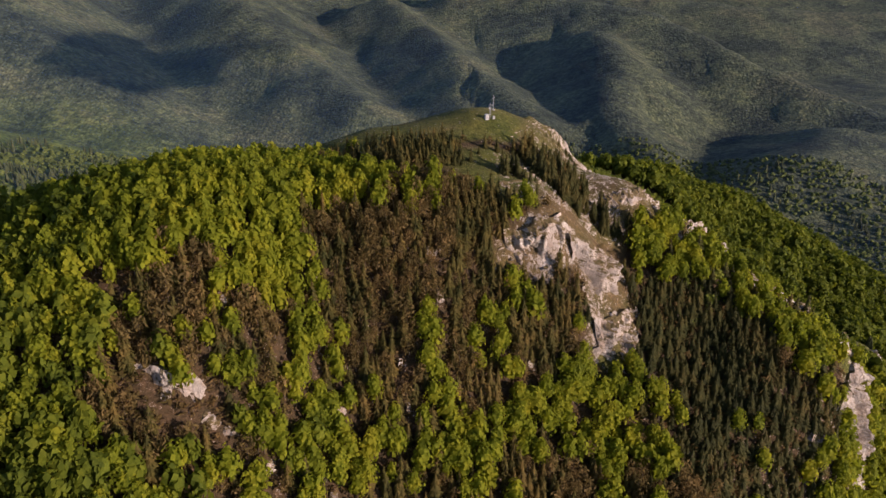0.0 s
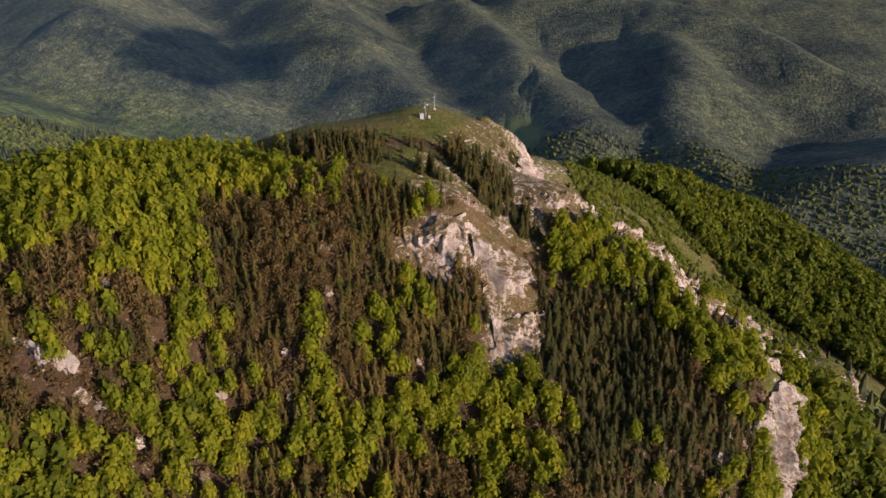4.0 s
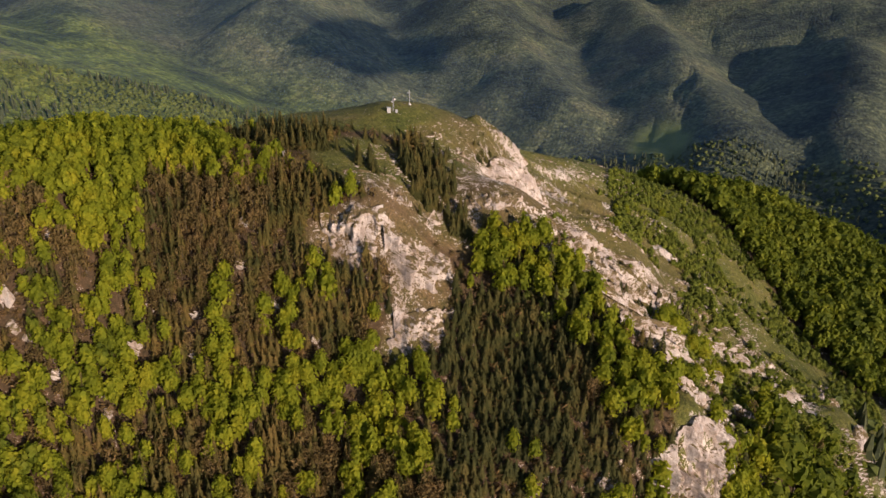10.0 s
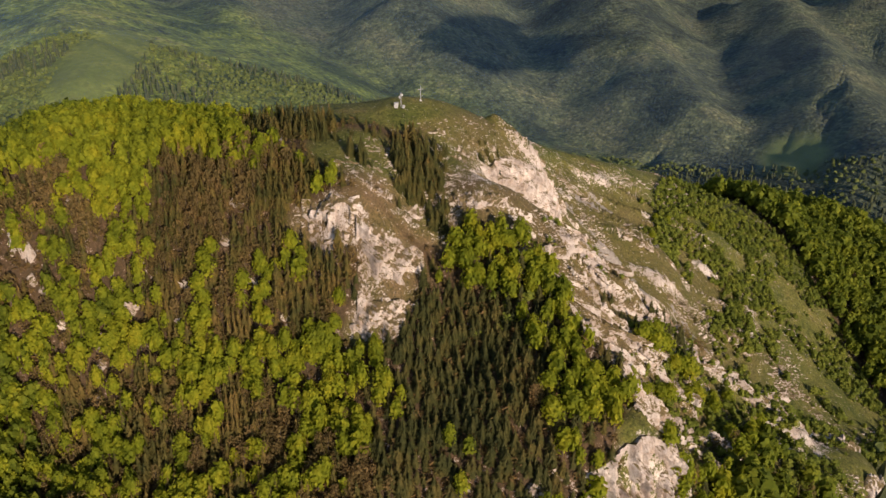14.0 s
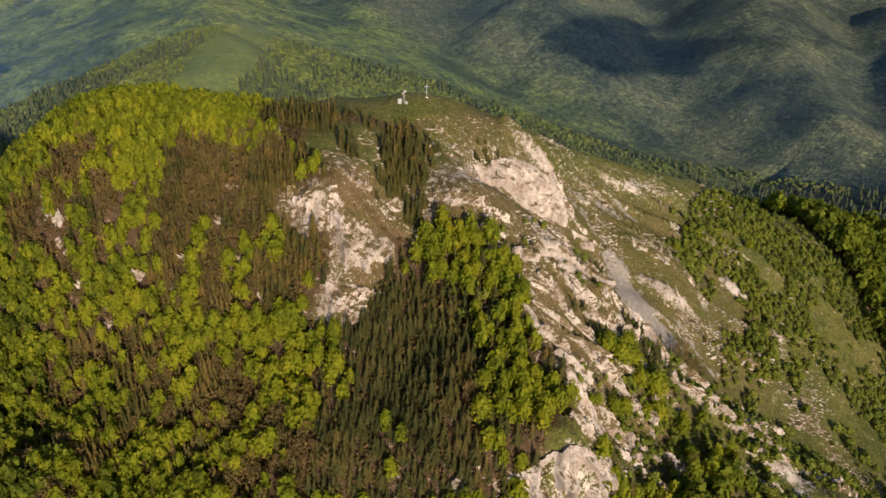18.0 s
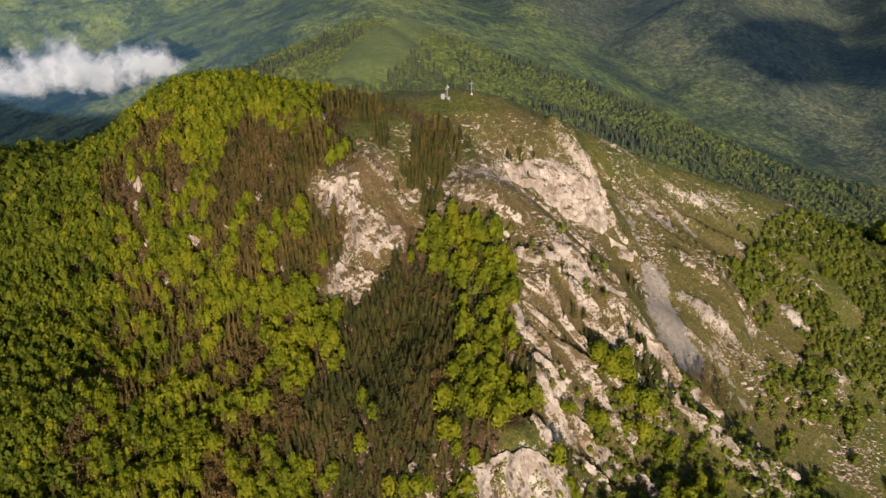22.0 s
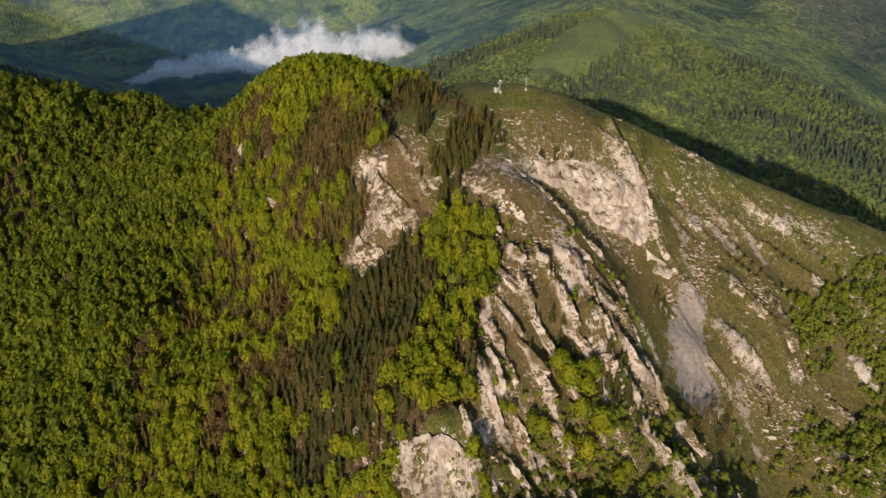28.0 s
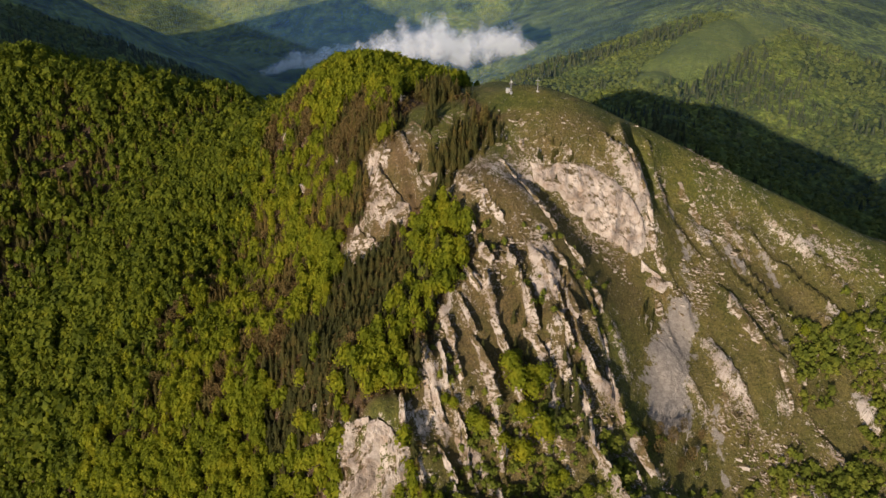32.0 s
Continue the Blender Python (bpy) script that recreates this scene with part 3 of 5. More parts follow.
def beech_template(seed, leaves, size, boughs=6, base=0.16):
    """A unit broadleaf crown: an uneven egg of leaf sprays over a dark core, in boughs with gaps; width 1 is its radius, height 1 its top."""
    rng = np.random.RandomState(seed)
    heads = []
    for i in range(boughs):
        a, f = 2.4 * i + rng.uniform(-0.5, 0.5), (i + 0.5) / boughs
        heads.append((np.array((math.cos(a) * math.sqrt(1 - (2 * f - 1) ** 2), math.sin(a) * math.sqrt(1 - (2 * f - 1) ** 2), 2 * f - 1)), rng.uniform(0.12, 0.34)))
    mid, tall = (1 + base) / 2, (1 - base) / 2

    def shell(d):
        """Radius of the crown in a direction, and its place."""
        r = 0.78 + sum(k * max(0.0, (d @ h - 0.55) / 0.45) for h, k in heads)
        taper = 1 - 0.25 * d[2] - 0.12 * d[2] * d[2]
        return np.array((d[0] * r * taper, d[1] * r * taper, mid + d[2] * tall * (0.86 + 0.5 * (r - 0.78))))

    v, q = [], []
    for ring, z in enumerate((-0.85, -0.2, 0.45, 0.9)):
        for k in range(5):
            a = 2 * math.pi * (k + 0.5 * ring) / 5
            c = math.sqrt(1 - z * z)
            p = shell(np.array((c * math.cos(a), c * math.sin(a), z)))
            v.append((p[0] * 0.74, p[1] * 0.74, mid + (p[2] - mid) * 0.82))
    for ring in range(3):
        for k in range(5):
            a, b = ring * 5 + k, ring * 5 + (k + 1) % 5
            q.append((a, b, b + 5, a + 5))
    for i in range(leaves):
        z = 1 - 1.9 * (i + rng.uniform(0, 1)) / leaves
        a, c = 2.399963 * i + rng.uniform(-0.4, 0.4), math.sqrt(max(0.0, 1 - z * z))
        d = np.array((c * math.cos(a), c * math.sin(a), z))
        p = shell(d)
        axis = np.array((0, 0, mid))
        p = axis + (p - axis) * rng.uniform(0.80, 1.10)
        face = 0.7 * d + (0, 0, 0.35) + rng.normal(size=3) * 0.42
        face /= np.linalg.norm(face)
        t = np.cross(face, rng.normal(size=3))
        t /= np.linalg.norm(t) + 1e-9
        side = np.cross(face, t)
        s, n = size * rng.uniform(0.55, 1.25), len(v)
        flat = np.array((1, 1, 0.36))
        v += [p - t * s * flat, p + side * s * 0.8 * flat, p + t * s * flat, p - side * s * 0.8 * flat]
        q.append((n, n + 1, n + 2, n + 3))
    return v, q


def with_trunk(crown, trunk):
    (v, q), (w, t) = crown, trunk
    return (np.array(list(v) + list(w), float), np.array(list(q) + [tuple(i + len(v) for i in f) for f in t]), np.array([0] * len(q) + [1] * len(t)))


def clump_template(seed, sides=6):
    """A unit far crown: an uneven dome."""
    rng = np.random.RandomState(seed)
    v, q = [], []
    for r, (rad, z) in enumerate(((0.72, 0.0), (1.0, 0.45), (0.6, 0.86))):
        for s in range(sides):
            a = 2 * math.pi * (s + 0.5 * r) / sides
            k = rad * rng.uniform(0.6, 1.35)
            v.append((k * math.cos(a), k * math.sin(a), z * rng.uniform(0.85, 1.15)))
    for r in range(2):
        for s in range(sides):
            a, b = r * sides + s, r * sides + (s + 1) % sides
            q.append((a, b, b + sides, a + sides))
    v.append((rng.uniform(-0.15, 0.15), rng.uniform(-0.15, 0.15), 1.05))
    top = 2 * sides
    for s in range(0, sides - 1, 2):
        q.append((top + s, top + s + 1, top + (s + 2) % sides, 3 * sides))
    return np.array(v), np.array(q), np.zeros(len(q), int)


def cone_template(seed, sides=5):
    """A unit far spruce: two uneven skirts and a tip."""
    rng = np.random.RandomState(seed)
    v, q = [], []
    for rad, z in ((1.0, 0.0), (0.55, 0.42), (0.72, 0.38), (0.12, 1.0)):
        k = rad * rng.uniform(0.75, 1.2, sides)
        v += [(k[s] * math.cos(2 * math.pi * s / sides), k[s] * math.sin(2 * math.pi * s / sides), z) for s in range(sides)]
    for r in (0, 2):
        for s in range(sides):
            a, b = r * sides + s, r * sides + (s + 1) % sides
            q.append((a, b, b + sides, a + sides))
    return np.array(v), np.array(q), np.zeros(len(q), int)


# ---- the ground: one sheet, fine on the mountain and coarser to the horizon ----
def stations(spans, reach, growth):
    """Lines of the sheet: each span's start and step, then widening steps out to the reach."""
    core = np.concatenate([np.arange(a, b - 0.3 * s, s) for (a, s), (b, _) in zip(spans[:-1], spans[1:])])
    lo = core[0]
    out, s, edge = [], spans[-1][1], 0.0
    while edge < reach:
        s *= growth
        edge += s
        out.append(edge)
    out = np.array(out)
    return np.concatenate([lo - out[::-1], core, core[-1] + out])


MEADOW = [(-75, 298, 0), (-45, 288, 0), (-18, 284, 0), (15, 300, 0), (30, 325, 0), (34, 350, 0)]
SCREE_MAIN = [(100, 368, 0), (110, 362, 0), (122, 356, 0), (136, 353, 0)]
SCREE_THIN = [(53, 371, 0), (64, 374, 0), (77, 376, 0), (90, 372, 0)]
SCREE_SIDE = [(138, 372, 0), (158, 371, 0)]
SCREE_HIGH = [(72, 413, 0), (85, 416, 0)]
SCREE_PATCH = [(71, 397, 0), (82, 400, 0)]


def wood_edge(x):
    """Where the wood begins on the north-east shoulder."""
    return np.interp(x, (60, 121, 183, 222, 260, 330), (560, 545, 518, 480, 440, 400))


def open_land(x, y):
    """1 where no trees stand: the summit meadow, the ribs and the rocky east slope."""
    w = x + 6 * turbulence(x, y, 30, 60)
    u = y + 6 * turbulence(x, y, 30, 66)
    m = np.maximum.reduce([1 - smooth(near_line(w, u, MEADOW), 14, 19), blob(w, u, 22, 262, 20, 15, 25), blob(w, u, 48, 257, 32, 13, 22)])
    edge = np.interp(w, (60, 84, 104, 134, 151, 160, 176, 190, 210, 240), (262, 266, 272, 258, 250, 246, 251, 266, 288, 300))
    east = smooth(u - edge, -3, 5) * smooth(w, 62, 76) * (1 - 0.4 * smooth(w, 176, 192) * (1 - smooth(u, 322, 345))) * (1 - smooth(u - wood_edge(w), -4, 6))
    knoll = blob(w, u, 66, 320, 34, 44, -20)
    wall = blob(w, u, 168, 235, 8, 18, 50)
    shoulder = np.maximum.reduce([blob(w, u, 44, 233, 28, 8, 22), blob(w, u, 61, 230, 12, 11, 30), blob(w, u, 63, 219, 11, 6, 25)])
    north = smooth(u, 300, 312) * (1 - smooth(u - wood_edge(w), -4, 6))
    return np.clip(np.maximum.reduce([m, east, knoll, wall, shoulder, north]), 0, 1)


def steepness(x, y, e=3.0):
    return np.hypot(height(x + e, y) - height(x - e, y), height(x, y + e) - height(x, y - e)) / (2 * e)


gx = stations([(-120, 2.4), (64, 1.15), (200, 2.0), (226, 2.0)], 4400, 1.03)
gy = stations([(140, 2.2), (228, 1.15), (372, 1.8), (490, 1.8)], 4300, 1.03)
X, Y = [a.ravel() for a in np.meshgrid(gx, gy)]
Z = height(X, Y)
nx, ny = len(gx), len(gy)
i, j = np.meshgrid(np.arange(nx - 1), np.arange(ny - 1))
corner = (j * nx + i).ravel()
ground_mesh = mesh_of("ground", np.stack([X, Y, Z], -1), np.stack([corner, corner + 1, corner + nx + 1, corner + nx], -1), [GROUND], True)
ground = tagged(new("ground", ground_mesh), "grassy and wooded limestone mountain with valleys and hills round it", "ground", kind="structure")
zz = Z.reshape(ny, nx)
slope = np.hypot(np.gradient(zz, gx, axis=1), np.gradient(zz, gy, axis=0)).ravel()
far_land = smooth(np.hypot(X - 20, Y - 260), 420, 600)
bare = open_land(X, Y) * (1 - far_land)
rough_patch = turbulence(X, Y, 26, 80)
blades, blade_zone = rib_blades(X, Y)
rock_mask = np.clip(bare * (0.02 + 0.26 * smooth(slope, 0.9, 2.0)) + 0.62 * bare * np.minimum(blade_zone * 1.6, 1) * smooth(blades + 1.3 * turbulence(X, Y, 13, 84), 0.6, 1.05) + 0.40 * rough_patch * (0.3 + 0.7 * bare) + 0.2 * smooth(slope, 1.4, 2.4), 0, 1) * (1 - far_land)
rock_mask += 0.22 * blob(X, Y, 62, 308, 24, 40, -20) + 0.12 * blob(X, Y, 50, 262, 26, 14, 20)
rock_mask *= 1 - 0.8 * (1 - smooth(near_line(X, Y, MEADOW), 16, 30))
scree_mask = np.maximum.reduce([0.95 - 0.95 * smooth(near_line(X, Y, SCREE_MAIN) - 0.10 * (X - 100), 0, 12)] + [0.66 * (1 - smooth(near_line(X, Y, k), -1.0, 5)) for k in (SCREE_THIN, SCREE_SIDE, SCREE_HIGH, SCREE_PATCH)])
pasture_mask = np.maximum.reduce([0.75 * blob(X + 30 * turbulence(X, Y, 90, 31), Y + 30 * turbulence(X, Y, 90, 37), -1110, 850, 300, 70, 135), blob(X, Y, 45, 1790, 70, 90, 20)]) * far_land
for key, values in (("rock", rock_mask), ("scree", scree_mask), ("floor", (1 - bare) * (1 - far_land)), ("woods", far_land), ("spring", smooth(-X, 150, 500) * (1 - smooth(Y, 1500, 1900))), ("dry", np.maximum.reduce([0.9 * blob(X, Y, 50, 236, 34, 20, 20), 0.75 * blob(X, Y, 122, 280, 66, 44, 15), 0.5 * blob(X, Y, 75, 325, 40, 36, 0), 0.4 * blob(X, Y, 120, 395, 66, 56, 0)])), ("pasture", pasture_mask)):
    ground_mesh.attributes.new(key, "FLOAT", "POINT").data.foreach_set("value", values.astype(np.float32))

# ---- cliffs and crags ----
def cliff(name, label, top, foot, bulge, seed, columns=70, rows=40, material=None, broken=1.0):
    """A rock wall between its upper edge and its foot, with cracks, ledges and a body behind it."""
    def sample(line, f):
        line = np.array(line, float)
        d = np.r_[0, np.cumsum(np.linalg.norm(np.diff(line, axis=0), axis=1))]
        return np.stack([np.interp(f * d[-1], d, line[:, k]) for k in range(3)], -1)
    f = np.linspace(0, 1, columns)
    a, b = sample(top, f), sample(foot, f)
    g = np.linspace(0, 1, rows)[:, None, None]
    p = a[None] * (1 - g) + b[None] * g
    along_ = np.array(top[-1], float) - top[0]
    out = np.cross(along_, (b - a).mean(0))
    out[2] = 0
    out /= np.linalg.norm(out)
    if out @ np.array((0.9, -0.45, 0)) < 0:
        out = -out
    dip = np.array([noise.noise(Vector((q[0] * 0.22, q[1] * 0.22, seed * 3.7))) for q in a])
    a[:, 2] = np.minimum(a[:, 2], height(a[:, 0] - 2 * out[0], a[:, 1] - 2 * out[1]) + 0.4) - 1.5 * np.abs(dip)
    b[:, 2] = np.minimum(b[:, 2], height(b[:, 0] + out[0], b[:, 1] + out[1]) - 1.0)
    p = a[None] * (1 - g) + b[None] * g
    rim = np.minimum(np.minimum(f, 1 - f) * 5, 1)[None, :] * np.minimum(np.minimum(g[..., 0], 1 - g[..., 0]) * 5, 1)
    rng = np.random.RandomState(seed)
    push = np.empty((rows, columns))
    shift = Vector(rng.uniform(0, 90, 3))
    for r in range(rows):
        for c in range(columns):
            q = Vector(p[r, c])
            crack = noise.noise(Vector((q.x * 0.33, q.y * 0.33, q.z * 0.07)) + shift)
            ledge = noise.noise(Vector((q.x * 0.08, q.y * 0.08, q.z * 0.42)) + shift)
            block = noise.noise(Vector((q.x * 0.14, q.y * 0.14, q.z * 0.10)) + shift)
            fine = noise.fractal(q * 0.5 + shift, 0.9, 2.1, 4)
            step = noise.noise(Vector((q.x * 0.2, q.y * 0.2, q.z * 0.16)) + shift * 2)
            push[r, c] = broken * (1.9 * crack + 0.6 * ledge + 1.7 * block + 0.8 * fine + 1.1 * math.copysign(abs(step) ** 0.4, step))
    k = bulge * np.sin(np.pi * np.clip(g[..., 0], 0, 1)) ** 0.7 * np.minimum(np.minimum(f, 1 - f) * 4, 1)[None] + push * (0.35 + 0.65 * rim)
    p = p + out * k[..., None]
    p[..., 2] += 0.25 * push * rim
    back = p[[0, -1]].copy() - out * 7
    back[..., 2] -= 2.5
    grid = np.concatenate([back[:1], p, back[1:]])
    n = rows + 2
    i, j = np.meshgrid(np.arange(columns - 1), np.arange(n - 1))
    c = (j * columns + i).ravel()
    me = mesh_of(name, grid.reshape(-1, 3), np.stack([c, c + columns, c + columns + 1, c + 1], -1), [material or ROCK])
    return tagged(new(name, me), label, "cliff")


def crag_mesh(seed, columns=26, rows=15):
    """A unit outcrop: a jagged fin, long in x, a slab on its south side and a steep broken wall on its north."""
    rng = np.random.RandomState(seed)
    shift = Vector(rng.uniform(0, 50, 3))
    section = np.array([(-1.0, -0.75), (-0.62, 0.10), (-0.20, 0.62), (0.12, 1.0), (0.30, 0.82), (0.42, 0.25), (0.62, -0.75)])
    verts = []
    for i in range(columns):
        u = 2 * i / (columns - 1) - 1
        end = math.sqrt(max(0.0, 1 - u * u))
        crest = end ** 0.7 * (0.70 + 0.45 * noise.noise(Vector((u * 2.1, 3, 0)) + shift) + 0.24 * noise.noise(Vector((u * 5.3, 7, 0)) + shift) + 0.16 * noise.cell(Vector((u * 4.7, 9, 0)) + shift))
        bend = 0.55 * noise.noise(Vector((u * 1.3, 1, 4)) + shift)
        wide = 0.35 + 0.65 * end + 0.3 * noise.noise(Vector((u * 2.6, 11, 2)) + shift)
        for k in range(rows):
            g = k / (rows - 1) * (len(section) - 1)
            y, z = np.interp(g, range(len(section)), section[:, 0]), np.interp(g, range(len(section)), section[:, 1])
            p = Vector((u, y * wide + bend, z * (max(crest, 0.05) if z > 0 else 1)))
            q = Vector((p.x * 2.6, p.y * 1.6, p.z * 1.2)) + shift
            chip = 0.24 * noise.noise(q * 1.4) + 0.16 * noise.noise(q * 3.1) + 0.12 * noise.cell(q * 2.2)
            verts.append((p.x + 0.10 * noise.noise(q * 2.0 + Vector((5, 5, 5))), p.y + chip, p.z + 0.5 * chip * (z > 0)))
    i, j = np.meshgrid(np.arange(rows - 1), np.arange(columns - 1))
    c = (j * rows + i).ravel()
    return mesh_of("rock_outcrop", verts, np.stack([c, c + rows, c + rows + 1, c + 1], -1), [MOSSY_ROCK])


CRAGS = [crag_mesh(s) for s in range(9)]


def outcrop(x, y, long, wide, tall, heading, k, label, lift=-0.3, name="rock_outcrop"):
    """An outcrop bedded in the slope, its length along the heading and tipped with the ground."""
    c, s = math.cos(radians(heading)), math.sin(radians(heading))
    z0, z1 = height([x + 3 * c], [y + 3 * s])[0], height([x - 3 * c], [y - 3 * s])[0]
    pitch = -math.degrees(math.atan2(z0 - z1, 6))
    ob = new(name, CRAGS[k % len(CRAGS)])
    if lift > 0.2:
        long, wide, tall = 0.72 * long, 0.72 * wide, 0.8 * tall
    ob.matrix_world = pose(x, y, height([x], [y])[0] + lift * tall, 0, pitch * 0.85, heading) @ Matrix.Diagonal((long * 1.35, wide * 1.3, tall * (1.25 if lift > 0 else 0.85), 1))
    return tagged(ob, label, "rock", "limestone outcrops")


cliff("summit_cliff", "tall pale limestone cliff below the grassy summit", [(60, 303, 212), (62, 309, 211), (61, 318, 211.5), (61, 327, 211), (65, 338, 206), (70, 346, 201), (75, 353, 195)],
      [(66, 306, 203), (68, 313, 198), (71, 320, 193), (75, 328, 185), (79, 339, 178), (81, 348, 173), (82, 357, 171)], 3.0, 5, 90, 48)
cliff("cliff_foot_crag", "low white limestone step at the foot of the summit cliff", [(84, 352, 172), (88, 358, 170), (91, 365, 168)], [(88, 352, 166), (92, 359, 162), (95, 366, 160)], 0.8, 17, 34, 18)
cliff("shoulder_cliff", "broken pale limestone cliff on the wooded shoulder", [(21, 229, 212), (28, 231, 213), (35, 233.5, 215), (43, 238, 216)],
      [(23, 226, 204), (30, 227, 203), (38, 228, 200), (47, 231, 199)], 1.4, 8, 60, 34, MOSSY_ROCK, 1.4)
cliff("shoulder_buttress", "weathered limestone buttress among spruces", [(45, 233, 210), (51, 235, 206), (58, 240, 201), (66, 248, 194)],
      [(51, 225, 194), (58, 227, 190), (65, 233, 186), (72, 243, 183)], 2.4, 13, 64, 40, MOSSY_ROCK, 1.5)
cliff("buttress_foot", "lower broken step of the weathered limestone buttress", [(54, 221, 183), (59, 222.5, 182), (64, 226, 180), (69, 231, 178)],
      [(57, 216, 173), (62, 216, 171), (68, 219, 169), (74, 226, 169)], 2.0, 19, 50, 32, MOSSY_ROCK, 1.5)
cliff("upper_crag", "grey limestone crag below the summit meadow", [(21, 248, 223), (26, 251, 223.5), (33, 254, 223), (39, 258, 221)],
      [(27, 243, 214), (32, 246, 213), (38, 250, 212), (44, 255, 211)], 1.2, 29, 44, 26, MOSSY_ROCK, 1.4)
cliff("lower_cliff", "big white limestone cliff above the lower wood", [(150, 220, 137), (157, 228, 144), (165, 238, 151), (171, 247, 146), (176, 255, 137)],
      [(160, 215, 112), (166, 222, 108), (176, 234, 108), (182, 244, 111), (186, 253, 116)], 2.0, 21, 90, 50, None, 1.8)
cliff("lower_crag", "short pale limestone crag beside the big lower cliff", [(135, 208, 138), (139, 213, 140), (144, 219, 141)],
      [(141, 205, 121), (145, 210, 119), (149, 216, 121)], 1.0, 27, 40, 26, MOSSY_ROCK)
cliff("left_crag", "small white cliff showing between brown spruces", [(-88, 163, 199), (-82, 163, 200), (-76, 163, 199), (-71, 165, 197)],
      [(-87, 160, 193), (-81, 158, 192), (-74, 159, 191), (-68, 161, 189)], 0.8, 34, 46, 22)
cliff("crag_vein", "thin white limestone vein running down from the small cliff", [(-72, 165, 195), (-66, 166, 188), (-60, 166.5, 181)],
      [(-69, 162, 190.5), (-63, 163, 183), (-57, 163.5, 176.5)], 0.5, 37, 34, 14)

# rows: x, y, length, width, height, heading
FACE_ROCKS = ((-65, 161, 3.0, 1.6, 2.0, 0), (-60, 162, 2.4, 1.4, 1.6, 20), (-50, 161, 2.2, 1.5, 2.4, 80), (-33, 164, 2.0, 1.4, 2.6, 70), (-30, 157, 2.2, 1.4, 1.8, 30),
              (-32, 181, 2.4, 2.0, 5.5, 90), (-14, 194, 1.6, 1.3, 3.2, 85), (12, 207, 2.0, 1.6, 3.0, 70), (-4, 216, 2.2, 1.6, 1.8, 10), (-64, 182, 1.6, 1.2, 1.6, 0), (30, 205, 1.6, 1.2, 2.0, 60), (-1, 207, 2.2, 1.6, 3.0, 80), (11, 110, 2.8, 2.0, 5.0, 80), (68, 81, 3.2, 1.8, 4.0, 70), (72, 78, 2.6, 1.6, 3.0, 60), (104, 165, 2.4, 1.6, 2.6, 70), (-36, 167, 2.0, 1.4, 3.4, 80), (-11, 187, 1.6, 1.2, 2.6, 80))
SUMMIT_ROCKS = ((1, 227, 2.4, 1.8, 4.0, 80), (5, 229, 2.0, 1.6, 3.2, 60), (58, 220, 4.6, 2.6, 6.5, 60), (63, 226, 4.0, 2.6, 5.5, 60), (68, 221, 3.6, 2.6, 5.0, 50), (71, 231, 4.2, 2.4, 5.0, 60), (46, 250, 2.6, 1.8, 3.0, 50), (56, 260, 3.4, 2.4, 4.4, 40), (64, 265, 4.0, 2.4, 4.6, 40), (76, 274, 4.6, 2.4, 4.2, 25), (84, 280, 4.6, 2.4, 4.4, 30), (91, 285, 4.4, 2.2, 4.0, 30), (101, 276, 5.0, 2.4, 4.4, 30), (54, 256, 4.5, 2.2, 2.2, 40), (62, 269, 4.5, 2.4, 3.0, 40),
                (68, 272, 4.0, 2.6, 3.4, 30), (79, 276, 5.0, 2.6, 2.8, 20), (88, 280, 4.2, 2.0, 3.0, 15), (52, 300, 3.0, 2.0, 3.0, 10), (46, 291, 2.4, 1.6, 2.6, 20), (82, 360, 6.0, 2.2, 3.4, 25),
                (75, 357, 7.0, 2.0, 3.2, 20), (97, 357, 4.2, 2.6, 3.2, 20))
EDGE_ROCKS = ((66, 292, 5.0, 1.6, 2.2, 35), (76, 300, 6.0, 1.8, 2.6, 38), (86, 307, 6.5, 1.8, 3.0, 38), (97, 317, 7.0, 1.8, 3.2, 42), (110, 325, 7.0, 1.8, 3.2, 25), (124, 327, 7.5, 1.8, 3.2, 8), (140, 326, 8.0, 1.8, 3.4, 0),
              (154, 325, 7.0, 2.0, 3.6, 15), (167, 330, 7.0, 2.2, 3.6, 28), (180, 337, 7.0, 2.4, 3.8, 30))
RIB_ROCKS = ((113, 277, 7.5, 2.2, 3.2, 25), (124, 281, 4.0, 1.6, 2.4, 25), (144, 266, 7.0, 1.6, 3.2, 20), (154, 256, 6.0, 2.0, 3.4, 15), (162, 267, 5.0, 1.5, 3.0, 10), (162, 281, 9.0, 1.8, 3.6, 10),
             (127, 297, 7.0, 1.7, 3.0, 10), (104, 311, 6.0, 1.5, 2.6, 30), (120, 313, 9.0, 1.7, 2.8, 12), (115, 322, 8.0, 1.4, 2.4, 12), (136, 303, 4.5, 1.8, 3.0, 20), (157, 248, 3.4, 2.4, 3.2, 15))
KNOLL_ROCKS = ((44, 292, 3.0, 2.0, 2.4, 20), (54, 294, 3.0, 1.8, 2.6, 20), (55, 321, 2.6, 1.6, 1.6, 30), (62, 327, 2.6, 1.8, 1.6, 20), (49, 345, 5.0, 2.0, 2.2, 30), (56, 350, 6.0, 1.8, 2.6, 25), (63, 353, 6.0, 1.6, 2.8, 25),
               (69, 357, 6.0, 1.6, 2.6, 22), (47, 380, 4.5, 2.4, 2.0, 20), (53, 385, 4.0, 2.4, 1.8, 20), (69, 341, 3.4, 1.6, 2.0, 20), (40, 301, 2.2, 1.6, 1.4, 10))
